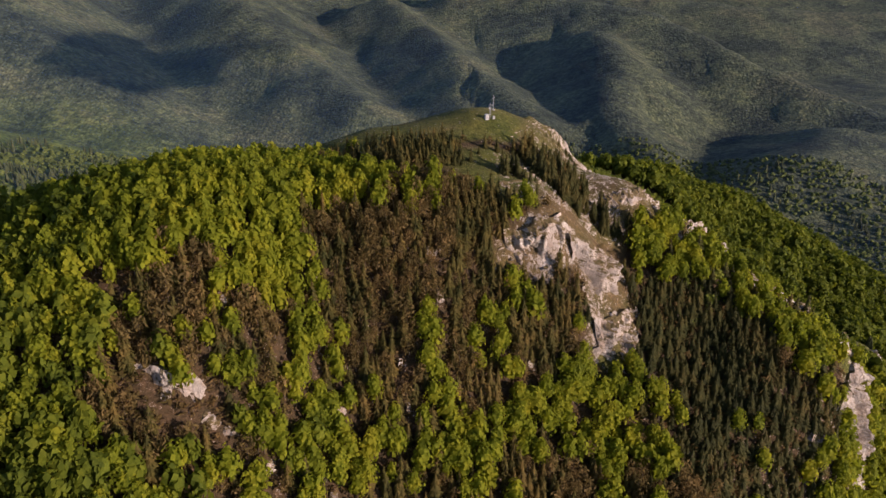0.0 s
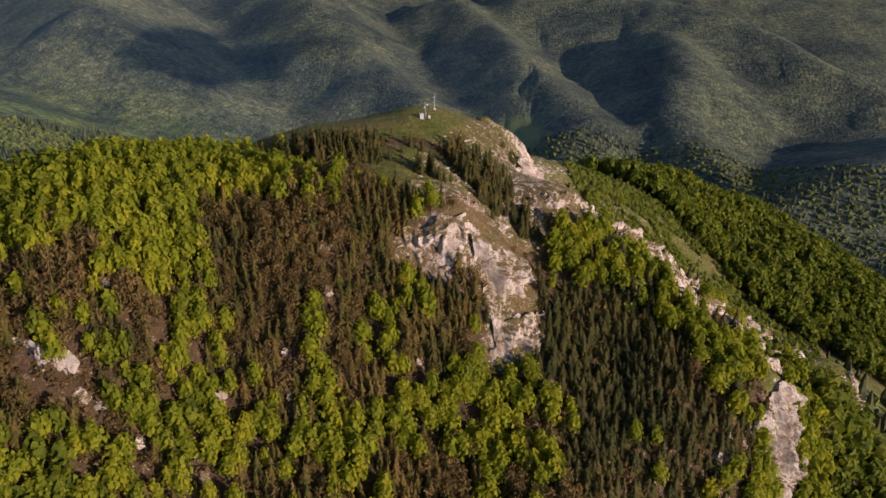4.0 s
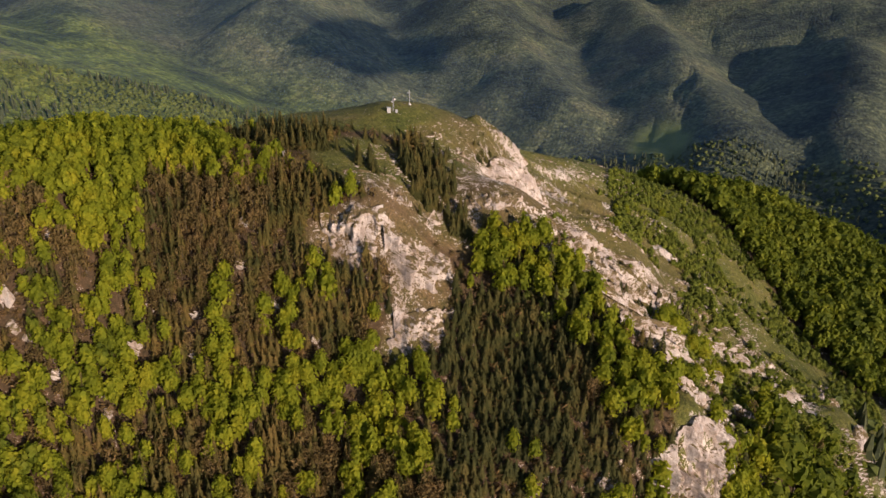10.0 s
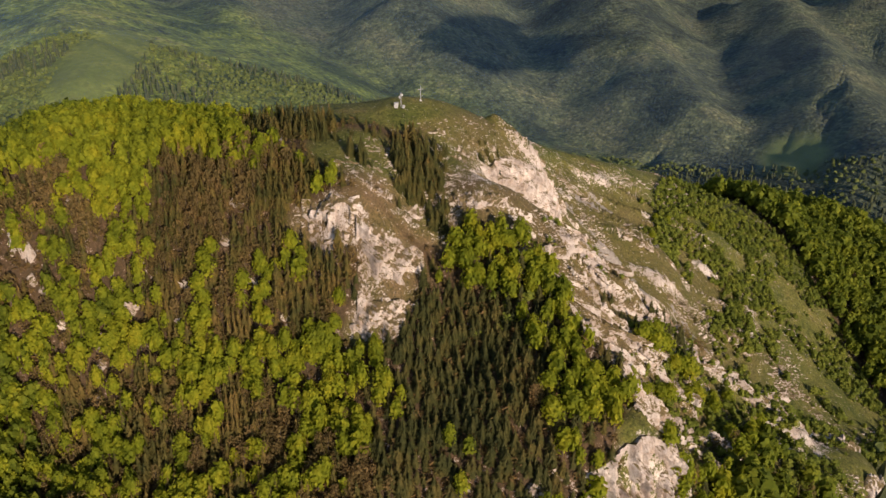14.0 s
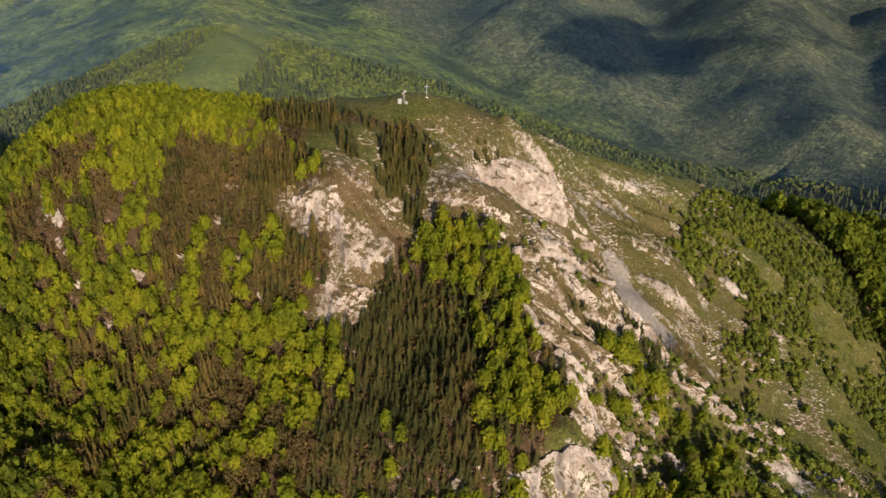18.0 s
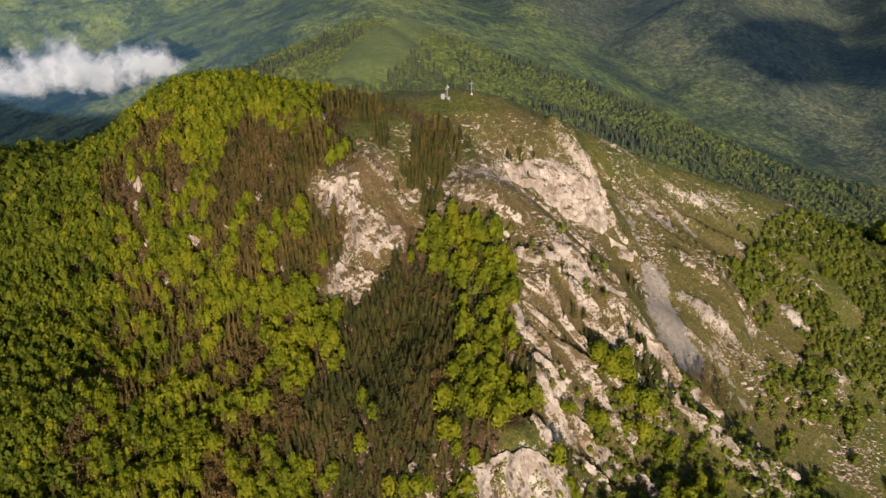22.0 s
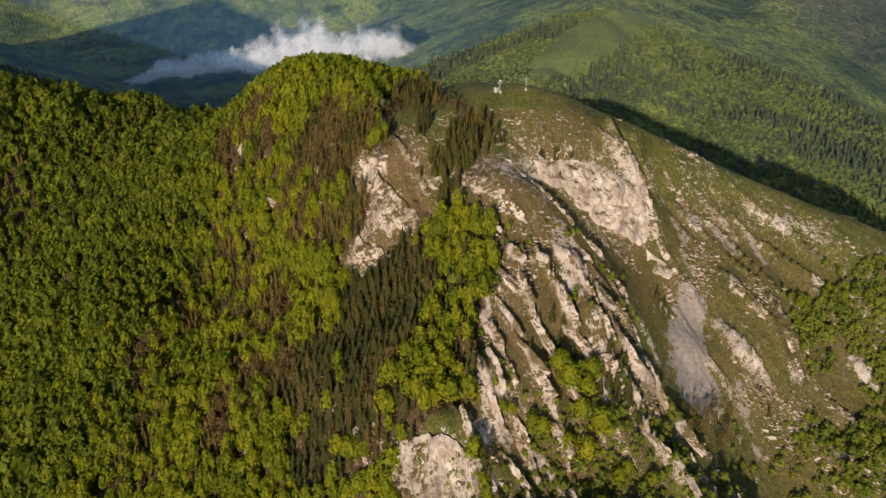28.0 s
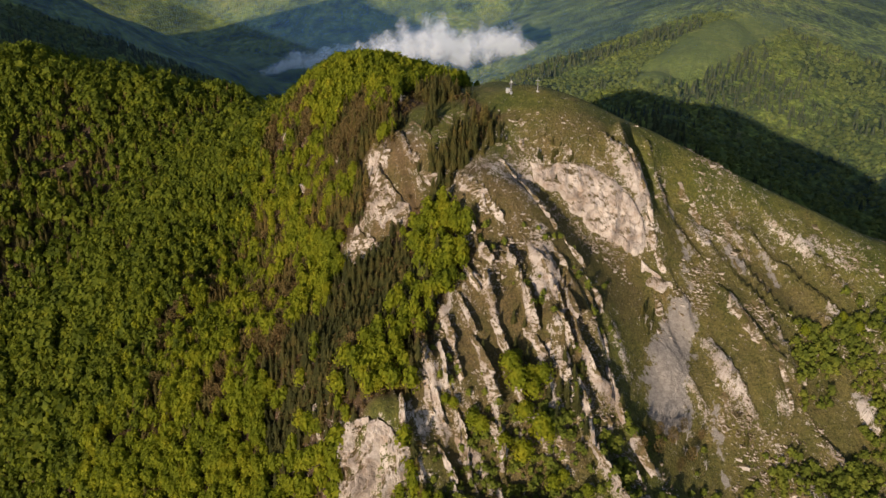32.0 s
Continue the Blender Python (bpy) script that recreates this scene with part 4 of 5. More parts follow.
CREST_ROCKS = ((56, 385, 4.0, 2.0, 1.6, 20), (64, 386, 4.0, 1.8, 1.6, 20), (62, 399, 3.6, 1.6, 1.4, 15), (78, 398, 4.5, 1.8, 1.6, 15), (72, 405, 3.5, 1.6, 1.2, 20), (66, 425, 3.0, 1.8, 1.2, 10), (86, 408, 3.6, 2.2, 1.4, 15),
               (86, 389, 3.5, 1.6, 1.4, 20), (99, 401, 4.0, 1.8, 1.6, 15), (124, 412, 4.0, 1.8, 1.6, 15), (141, 374, 3.6, 1.6, 1.4, 15))
EAST_ROCKS = ((158, 398, 8.5, 3.6, 3.6, 15), (171, 401, 4.5, 2.4, 2.6, 20), (109, 393, 6.5, 2.2, 2.4, 25), (239, 332, 6.0, 4.0, 8.0, 60), (228, 345, 5.0, 3.0, 6.0, 50), (116, 395, 5.0, 2.2, 1.8, 20), (124, 402, 6.0, 2.0, 2.0, 10), (132, 376, 5.0, 2.0, 1.6, 15),
              (133, 403, 5.0, 2.2, 1.8, 10), (190, 325, 8.0, 3.4, 4.0, 40), (205, 338, 7.0, 3.4, 4.2, 40), (222, 350, 6.0, 3.4, 5.0, 35), (175, 331, 7.0, 2.4, 2.6, 25), (180, 264, 5.0, 2.4, 3.2, 10), (185, 371, 4.0, 2.2, 2.4, 20))
number = 0
for rows, label in ((FACE_ROCKS, "small pale limestone outcrop among spruces"), (SUMMIT_ROCKS, "weathered limestone outcrop below the summit meadow"),
                    (RIB_ROCKS, "sharp limestone blade on the rocky rib"), (EDGE_ROCKS, "limestone blade along the edge of the gully"), (KNOLL_ROCKS, "rough limestone band on the grassy knoll"), (CREST_ROCKS, "low limestone ledge in the upper grass slope"), (EAST_ROCKS, "pale limestone outcrop in the steep grass slope")):
    for row in rows:
        outcrop(*row, number, label, 0.25 if rows is FACE_ROCKS else -0.3)
        number += 1

# blades that stand out of the ribs, along the crests of the rock
rng = np.random.RandomState(41)
x, y = rng.uniform(95, 205, 4000), rng.uniform(238, 345, 4000)
blades, zone = rib_blades(x, y)
good = np.where((blades > 0.8) & (zone > 0.6) & (open_land(x, y) > 0.6) & (near_line(x, y, SCREE_MAIN) > 12))[0]
set_blades = []
for k in good:
    if len(set_blades) < 46 and all(math.hypot(x[k] - a, y[k] - b) > 8.0 for a, b in set_blades):
        set_blades.append((x[k], y[k]))
        outcrop(x[k], y[k], rng.uniform(3.4, 7.5), rng.uniform(0.8, 1.5), rng.uniform(1.4, 3.2), 22 + rng.normal() * 7, k, "sharp limestone blade on the rocky rib", 0.0)

# low ledges and loose boulders
def boulder_template(seed):
    rng = np.random.RandomState(seed)
    v = np.array([(a, b, c) for c in (-0.5, 0.5) for a, b in ((-1, -1), (1, -1), (1, 1), (-1, 1))], float)
    top = v[4:] * (0.55, 0.55, 1.5)
    v = np.concatenate([v, top]) * rng.uniform(0.55, 1.25, (12, 3)) * (1.5, 0.75, 0.85)
    q = [(0, 1, 5, 4), (1, 2, 6, 5), (2, 3, 7, 6), (3, 0, 4, 7), (4, 5, 9, 8), (5, 6, 10, 9), (6, 7, 11, 10), (7, 4, 8, 11), (8, 9, 10, 11)]
    return v, np.array(q), np.zeros(9, int)


rng = np.random.RandomState(77)
x, y = rng.uniform(20, 262, 88000), rng.uniform(225, 500, 88000)
chance = open_land(x, y) * smooth(turbulence(x, y, 22, 170) + 0.5 * turbulence(0.93 * x + 0.37 * y, (0.93 * y - 0.37 * x) * 3, 30, 175), 0.05, 0.6) * smooth(near_line(x, y, MEADOW), 8, 30)
chance *= 1 - 0.8 * blob(x, y, 200, 480, 80, 60)
keep = rng.uniform(size=x.size) < chance * 1.0
x, y = x[keep], y[keep]
n = len(x)
size = rng.gamma(1.4, 0.20, n) + 0.12
rows = np.stack([x, y, height(x, y) - 0.2 * size, rng.normal(0.4, 0.4, n), size, size * rng.uniform(0.5, 1.0, n), rng.randint(0, 6, n)], -1)
tagged(new("boulders", spread("boulders", [boulder_template(s) for s in range(6)], rows, [ROCK])), "pale limestone boulders and ledges strewn over the grass slope", "boulders", kind="stuff")

# ---- woods ----
def scatter_points(lo, hi, gap, seed, jitter=0.45):
    rng = np.random.RandomState(seed)
    x, y = np.meshgrid(np.arange(lo[0], hi[0], gap), np.arange(lo[1], hi[1], gap))
    x, y = x.ravel() + rng.uniform(-jitter, jitter, x.size) * gap, y.ravel() + rng.uniform(-jitter, jitter, y.size) * gap
    return x, y, rng


def conifer_share(x, y):
    """Share of spruce in the wood at a place."""
    face = 0.95 * blob(x, y, -1, 211, 50, 27, 10)
    strip = 0.9 * blob(x, y, -4, 166, 11, 28, 8)
    hollow = 0.95 * blob(x, y, 102, 215, 44, 40, 30)
    dark = 0.9 * blob(x, y, 70, 186, 10, 24)
    mixed = 0.5 * blob(x, y, 40, 176, 28, 22, 10)
    edge = blob(x, y, -18, 262, 34, 11, 6)
    west = 0.92 * blob(x, y, -68, 167, 27, 19, 25)
    low = np.maximum(0.5 * blob(x, y, 40, 140, 80, 40, 0), 0.72 * np.maximum(blob(x, y, 134, 236, 26, 22, 25), blob(x, y, 176, 268, 30, 26, 30)))
    cluster = blob(x, y, 42, 278, 15, 10, 20)
    s = np.maximum.reduce([face, strip, hollow, dark, mixed, edge, west, low, cluster])
    glade = np.maximum.reduce([blob(x, y, 88, 255, 15, 13, 30), 0.9 * blob(x, y, -57, 198, 15, 11, 40), 0.8 * blob(x, y, -44, 179, 7, 6), 0.9 * blob(x, y, -105, 130, 26, 22)])
    deep = 0.93 * np.maximum(blob(x, y, 97, 228, 27, 23, 30), blob(x, y, 118, 222, 24, 16, 20))
    return np.maximum(deep, np.clip(s * (1 - glade) + (1.0 * turbulence(x, y, 16, 90, 3) - 0.06) * smooth(s, 0.02, 0.4), 0, 1))


def by_crag(x, y):
    """True on the bare ground in front of the small crags of the face."""
    hit = (blob(x, y, -78, 159, 9, 4, -5) > 0.5) | (blob(x, y, -64, 161.5, 8, 2.5, -10) > 0.5)
    for row in FACE_ROCKS:
        hit |= blob(x, y, row[0] + 2.0, row[1] - 2.6, 2.2, 3.6) > 0.5
    return hit


def grow_rows(x, y, rng, low, high, slim, kinds):
    n = len(x)
    tall = rng.uniform(low, high, n)
    return np.stack([x, y, height(x, y) - 0.4, rng.uniform(0, 6.28, n), tall * rng.uniform(*slim, n), tall, rng.randint(0, kinds, n)], -1)


def view_cut(x, y):
    """The stretch of the mountain that can be seen from the air to the south and east."""
    near = np.hypot(x - 20, (y - 240) * 0.8) < 440
    return near & ~((y < 20) & (x > 90)) & ~((x > 235) & (y < 420)) & ~((y > 296) & (x < 100)) & ~((y > 264) & (x > 20) & (x < 84) & (y < 520) & (np.hypot(x - 42, y - 278) > 17)) & ~((y > 285) & (x < -95)) & ~((x < -275) & (y > -60)) & ~((x < -190) & (y > 215))


SPRUCES = [with_trunk(spruce_template(s, 11, 9), trunk_quads(np.random.RandomState(s), 0.07, 0.75, 1, 3)) for s in range(6)]
BEECHES = [with_trunk(beech_template(s + 20, 74, 0.25), trunk_quads(np.random.RandomState(s), 0.06, 0.5, 1, 3)) for s in range(8)]
LEAFLESS_TREES = [with_trunk(twig_template(s + 70, 90, 0.27), trunk_quads(np.random.RandomState(s), 0.06, 0.7, 1, 4)) for s in range(4)]
THIN_BEECHES = [with_trunk(beech_template(s + 50, 34, 0.36), trunk_quads(np.random.RandomState(s), 0.06, 0.5, 1, 3)) for s in range(8)]
SHRUBS = [with_trunk(beech_template(s + 60, 24, 0.40, 4, 0.02), trunk_quads(np.random.RandomState(s), 0.07, 0.5, 1, 3)) for s in range(4)]

# the wooded face: every cell of the plan holds a spruce, a leafless tree or a beech
x, y, rng = scatter_points((-140, 60), (195, 310), 2.75, 11)
keep = view_cut(x, y) & ~by_crag(x, y) & (rng.uniform(size=x.size) > open_land(x, y) * 1.1) & (near_line(x, y, MEADOW) > 15)
keep &= rng.uniform(size=x.size) > smooth(steepness(x, y), 2.0, 3.2) * 0.5
x, y = x[keep], y[keep]
share = conifer_share(x, y)
conifer = rng.uniform(size=x.size) < share * 1.1
brown = conifer & (rng.uniform(size=x.size) < np.clip(0.34 + 0.8 * turbulence(x, y, 22, 95, 3) - 0.75 * blob(x, y, 116, 224, 56, 46) - 0.5 * blob(x, y, -18, 262, 34, 12, 6) - blob(x, y, 42, 278, 16, 12), 0, 0.7))
broad = ~conifer & (rng.uniform(size=x.size) < 0.66) & ~((y > 240) & (x > -30) & (x < 76) & (y < 330))
spruce_rows = grow_rows(x[conifer & ~brown], y[conifer & ~brown], rng, 6.5, 12.5, (0.19, 0.27), 6)
spruce_rows[:, 5] *= 1 - 0.25 * blob(spruce_rows[:, 0], spruce_rows[:, 1], 104, 222, 46, 36, 20)
leafless_rows = grow_rows(x[brown], y[brown], rng, 6.5, 11.5, (0.22, 0.31), 4)
beech_rows = grow_rows(x[broad], y[broad], rng, 8.5, 14.0, (0.20, 0.30), 8)
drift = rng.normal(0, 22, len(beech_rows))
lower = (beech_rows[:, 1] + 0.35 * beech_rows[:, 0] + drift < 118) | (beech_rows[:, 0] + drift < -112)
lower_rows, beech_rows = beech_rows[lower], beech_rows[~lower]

# undergrowth of young bare saplings and bushes that fills the gaps
x, y, rng = scatter_points((-135, 70), (190, 305), 2.3, 19)
keep = view_cut(x, y) & (open_land(x, y) < 0.45) & (rng.uniform(size=x.size) < (0.35 + 0.65 * conifer_share(x, y)) * (1 - 0.6 * blob(x, y, 104, 216, 40, 42, 20))) & (near_line(x, y, MEADOW) > 17)
brush_rows = grow_rows(x[keep], y[keep], rng, 1.8, 4.6, (0.42, 0.62), 4)

# the woods on the ridges and shoulders round it
x, y, rng = scatter_points((-340, -170), (480, 760), 5.2, 12)
face = (x > -140) & (x < 195) & (y > 60) & (y < 310)
keep = ~face & (view_cut(x, y) & (x < 240)) | ((y > wood_edge(x)) & (x > 95) & (y < 650 + 0.35 * (x - 170)) & (x < 470))
keep &= (rng.uniform(size=x.size) > open_land(x, y) * 1.1)
ridge_rows = grow_rows(x[keep], y[keep], rng, 9.5, 15.5, (0.23, 0.34), 8)
ridge_rows[:, 4:6] *= np.clip(1.08 + 0.7 * turbulence(ridge_rows[:, 0], ridge_rows[:, 1], 24, 235, 2), 0.75, 1.4)[:, None]
dark = (rng.uniform(size=len(ridge_rows)) < np.clip(0.10 + 0.7 * turbulence(ridge_rows[:, 0], ridge_rows[:, 1], 60, 99, 3), 0, 0.5)) & (ridge_rows[:, 1] < 300)
ridge_spruce = ridge_rows[dark] * (1, 1, 1, 1, 0.72, 0.95, 1)
ridge_spruce[:, 6] %= 6
spruce_rows = np.concatenate([spruce_rows, ridge_spruce])
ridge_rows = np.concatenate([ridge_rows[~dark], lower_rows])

GROVE = [(104, 432, 0), (128, 420, 0), (150, 424, 0), (170, 424, 0), (182, 402, 0), (187, 374, 0)]
x, y, rng = scatter_points((95, 235), (268, 545), 2.5, 13)
grove = 0.04 * blob(x, y, 130, 285, 50, 30, 15) + 1.0 * blob(x, y, 170, 455, 62, 62, 20) + 0.9 * blob(x, y, 195, 298, 42, 52, 30) + 0.4 * blob(x, y, 110, 480, 40, 40) + 0.30 * smooth(y, 385, 430) + 0.6 * blob(x, y, 232, 380, 44, 80) + 0.16
belt = np.maximum(smooth(13 - near_line(x + 5 * turbulence(x, y, 14, 197), y, GROVE), 0, 7), smooth(17 - near_line(x, y, [(192, 425, 0), (206, 398, 0), (218, 368, 0)]), 0, 7))
grove = np.maximum(grove, 1.3 * belt)
keep = (rng.uniform(size=x.size) < grove * smooth(turbulence(x, y, 17, 190, 3), -0.32, 0.3)) & (near_line(x, y, SCREE_MAIN) > 12) & (y < wood_edge(x)) & ~((y > 335) & (y < 408) & (x < 150) & (belt < 0.3))
shrub_rows = grow_rows(x[keep], y[keep], rng, 1.6, 5.0, (0.36, 0.55), 4)
shrub_rows[:, 4:6] *= (1 + 0.35 * belt[keep])[:, None]

# the trees that stand nearest are things of their own
def alone(rows, box, most, seed):
    x0, x1, y0, y1 = box
    inside = np.where((rows[:, 0] > x0) & (rows[:, 0] < x1) & (rows[:, 1] > y0) & (rows[:, 1] < y1))[0]
    pick = np.random.RandomState(seed).permutation(inside)[:most]
    rest = np.ones(len(rows), bool)
    rest[pick] = False
    return rows[pick], rows[rest]


def tree_kinds(name, makers, label, category, group, leaf):
    made = []
    for k, (crown, trunk) in enumerate(makers):
        root = tagged(new(name), label, category, group)
        part("crown", mesh_of("crown", *crown, [leaf]), root)
        part("trunk", mesh_of("trunk", *trunk, [BARK], True), root, "grey-brown bark")
        made.append(root)
    return made


def plant(kinds, rows):
    """Set one tree a row; the first of each kind is moved, the rest are copies."""
    used = set()
    for x, y, z, turn, wide, tall, k in rows:
        k = int(k) % len(kinds)
        if k not in used:
            used.add(k)
            ob = kinds[k]
        else:
            ob = copy_thing(kinds[k], Matrix())
        ob.matrix_basis = pose(x, y, z, 0, 0, math.degrees(turn)) @ Matrix.Diagonal((wide, wide, tall, 1))


spruce_near, spruce_rows = alone(spruce_rows, (72, 150, 180, 262), 45, 5)
leafless_near, leafless_rows = alone(leafless_rows, (-40, 150, 150, 300), 150, 7)
beech_near, beech_rows = alone(beech_rows, (-40, 140, 120, 290), 290, 6)
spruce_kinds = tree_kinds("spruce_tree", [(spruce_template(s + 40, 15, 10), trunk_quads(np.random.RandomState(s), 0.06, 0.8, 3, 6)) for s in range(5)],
                          "slender dark green spruce with drooping branches", "spruce", "spruces on the steep face", SPRUCE_GREEN_SHADED)
beech_kinds = tree_kinds("beech_tree", [(beech_template(s + 80, 210, 0.16, 8), trunk_quads(np.random.RandomState(s), 0.05, 0.62, 3, 6)) for s in range(6)],
                         "broad beech in fresh yellow-green spring leaf", "beech", "beeches on the steep face", BEECH_LEAF)
leafless_kinds = tree_kinds("leafless_tree", [(twig_template(s + 30, 240, 0.16), trunk_quads(np.random.RandomState(s), 0.05, 0.8, 3, 5)) for s in range(4)],
                            "young broadleaf tree with bare brown twigs", "tree", "leafless trees on the steep face", LEAFLESS)
# single trees on the ribs, the gully and the summit: x, y, height
LONE_SPRUCES = ((60, 262, 9), (66, 266, 8), (70, 260, 9), (57, 268, 8), (75, 264, 8), (52, 252, 6), (54, 318, 3), (58, 323, 3.2), (52, 331, 2.5), (50, 311, 2.4), (39, 299, 2.6), (66, 319, 4), (62, 318, 3.5), (148, 382, 5.5), (151, 402, 6), (148, 330, 7), (149, 340, 7), (144, 315, 8), (143, 308, 7), (139, 311, 6), (47, 312, 2.6), (57, 316, 3), (67, 318, 4), (59, 322, 3),
                (64, 315, 4), (48, 273, 9), (44, 280, 10), (42, 286, 8), (52, 277, 8), (55, 282, 7), (49, 292, 6), (110, 350, 4), (103, 349, 6), (128, 290, 7), (157, 311, 9), (151, 305, 9), (141, 294, 7), (140, 277, 7), (161, 314, 8), (155, 308, 7), (130, 294, 6), (136, 290, 6), (152, 308, 10), (156, 311, 10), (160, 303, 9), (153, 301, 8), (148, 311, 8), (100, 351, 6), (102, 354, 5))
LONE_BEECHES = ((149, 299, 11), (160, 291, 10), (168, 283, 9), (176, 300, 8), (156, 262, 6), (185, 290, 9), (179, 312, 7), (152, 289, 12), (170, 290, 11), (163, 275, 9), (165, 300, 8), (110, 418, 6), (106, 436, 6), (112, 440, 7), (133, 466, 7), (148, 294, 8), (174, 304, 7), (140, 246, 6), (143, 252, 6), (100, 258, 9),
                (147, 287, 12), (154, 295, 11), (164, 297, 13), (160, 272, 9), (157, 265, 6), (143, 244, 9), (136, 224, 12), (150, 209, 12), (158, 219, 9), (131, 231, 10))
n = np.random.RandomState(3)
for cx, cy, rx, ry, count, low, high in ((46, 272, 12, 9, 34, 8, 12), (62, 262, 9, 5, 14, 7, 10), (49, 262, 7, 5, 16, 6, 9), (54, 273, 7, 6, 14, 6, 9), (44, 286, 8, 5, 12, 5, 8), (3, 261, 9, 4, 14, 6, 10), (26, 257, 4, 4, 8, 7, 10), (33, 221, 13, 3, 20, 5, 9), (22, 239, 9, 6, 14, 5, 8), (49, 222, 4, 3, 6, 5, 8), (56, 312, 5, 5, 10, 3, 5), (28, 256, 8, 3, 6, 4, 6), (-24, 264, 14, 6, 16, 9, 13), (8, 276, 18, 7, 14, 4, 8)):
    a, r = n.uniform(0, 6.28, count), np.sqrt(n.uniform(0, 1, count))
    LONE_SPRUCES += tuple(zip(cx + rx * r * np.cos(a), cy + ry * r * np.sin(a), n.uniform(low, high, count)))
spruce_near = np.concatenate([spruce_near, [(a, b, height([a], [b])[0] - 0.3, n.uniform(0, 6), h * 0.24, h, n.randint(5)) for a, b, h in LONE_SPRUCES]])
beech_near = np.concatenate([beech_near, [(a, b, height([a], [b])[0] - 0.3, n.uniform(0, 6), h * 0.36, h, n.randint(6)) for a, b, h in LONE_BEECHES]])
LONE_LEAFLESS = ((157, 344, 8), (151, 351, 9), (155, 358, 8), (145, 357, 7), (161, 336, 7), (149, 346, 7), (160, 352, 8), (147, 364, 6))
leafless_near = np.concatenate([leafless_near, [(a, b, height([a], [b])[0] - 0.3, n.uniform(0, 6), h * 0.30, h, n.randint(4)) for a, b, h in LONE_LEAFLESS]])
plant(leafless_kinds, leafless_near)
plant(spruce_kinds, spruce_near)
plant(beech_kinds, beech_near)

# spruces of the hollow that take the needle colour with shade in it
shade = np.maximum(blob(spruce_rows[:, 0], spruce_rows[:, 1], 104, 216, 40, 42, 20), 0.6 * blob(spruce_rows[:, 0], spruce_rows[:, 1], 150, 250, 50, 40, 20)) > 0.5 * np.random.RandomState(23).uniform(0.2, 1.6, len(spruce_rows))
tagged(new("hollow_spruces", spread("hollow_spruces", SPRUCES, spruce_rows[shade], [SPRUCE_GREEN_SHADED, BARK])), "dark green spruces packed into the hollow, shade put into their colour", "trees", kind="stuff")
spruce_rows = spruce_rows[~shade]
tagged(new("spruce_wood", spread("spruce_wood", SPRUCES, spruce_rows, [SPRUCE_NEEDLE, BARK])), "brown-green spruce wood covering the steep mountain face", "trees", kind="stuff")
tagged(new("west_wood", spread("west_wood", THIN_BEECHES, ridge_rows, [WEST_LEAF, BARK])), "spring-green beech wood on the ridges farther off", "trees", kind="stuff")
tagged(new("undergrowth", spread("undergrowth", [with_trunk(twig_template(s + 90, 17, 0.5), trunk_quads(np.random.RandomState(s), 0.04, 0.6, 1, 3)) for s in range(4)], brush_rows, [BRUSH, BARK])), "brown and olive undergrowth between the trees of the face", "bushes", kind="stuff")
tagged(new("leafless_wood", spread("leafless_wood", LEAFLESS_TREES, leafless_rows, [LEAFLESS, BARK])), "brown broadleaf wood not yet in leaf on the face", "trees", kind="stuff")
tagged(new("beech_wood", spread("beech_wood", BEECHES, beech_rows, [BEECH_LEAF, BARK])), "fresh spring-green beech wood on the mountain's flanks", "trees", kind="stuff")
tagged(new("shrubs", spread("shrubs", SHRUBS, shrub_rows, [SHRUB_LEAF, BARK])), "low green shrubs and saplings on the rocky slope", "shrubs", kind="stuff")

CLUMPS = [clump_template(s, 4) for s in range(8)]
x, y, rng = scatter_points((-1700, -900), (1500, 1800), 10.5, 31)
span = np.hypot(x - 20, y - 240)
turn_to = np.degrees(np.arctan2(-x, y))
keep = (span > 400) & (span < 1500) & (turn_to > -40) & (turn_to < 118)
keep &= rng.uniform(size=x.size) < np.clip(1.5 - span / 1300, 0.45, 0.9)
keep &= blob(x, y, -1110, 850, 300, 70, 135) < 0.5
keep |= (span < 640) & (((x > 242) & (y < 400)) | ((x > 95) & (y < 15)) | (y < -175)) & (rng.uniform(size=x.size) < 0.9)
x, y = x[keep], y[keep]
n = len(x)
grow = rng.uniform(0.75, 1.3, n) * (1 + np.hypot(x, y) / 7000)
far_dark = turbulence(x, y, 170, 210, 3) + 0.35 * turbulence(x, y, 40, 215, 2) + rng.normal(0, 0.16, n) > 0.16
far_rows = np.stack([x, y, height(x, y) - 1.0, rng.uniform(0, 6.28, n), 4.0 * grow, 5.5 * grow, rng.randint(0, 8, n)], -1)
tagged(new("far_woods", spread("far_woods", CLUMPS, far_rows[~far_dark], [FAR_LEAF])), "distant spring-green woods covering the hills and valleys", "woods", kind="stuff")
FAR_CONES = [cone_template(s) for s in range(4)]
cone_rows = far_rows[far_dark] * (1, 1, 1, 1, 0.72, 2.1, 1)
cone_rows[:, 6] %= 4
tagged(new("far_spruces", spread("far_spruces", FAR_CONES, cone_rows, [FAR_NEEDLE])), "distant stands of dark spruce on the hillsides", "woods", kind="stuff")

# ---- summit: cross and relay station ----
def box(bm, lo, hi, turn=None):
    made = bmesh.ops.create_cube(bm, size=1.0)["verts"]
    lo, hi = Vector(lo), Vector(hi)
    for v in made:
        v.co = Vector([lo[k] + (v.co[k] + 0.5) * (hi[k] - lo[k]) for k in range(3)])
    if turn is not None:
        bmesh.ops.transform(bm, matrix=turn, verts=made)
    return made


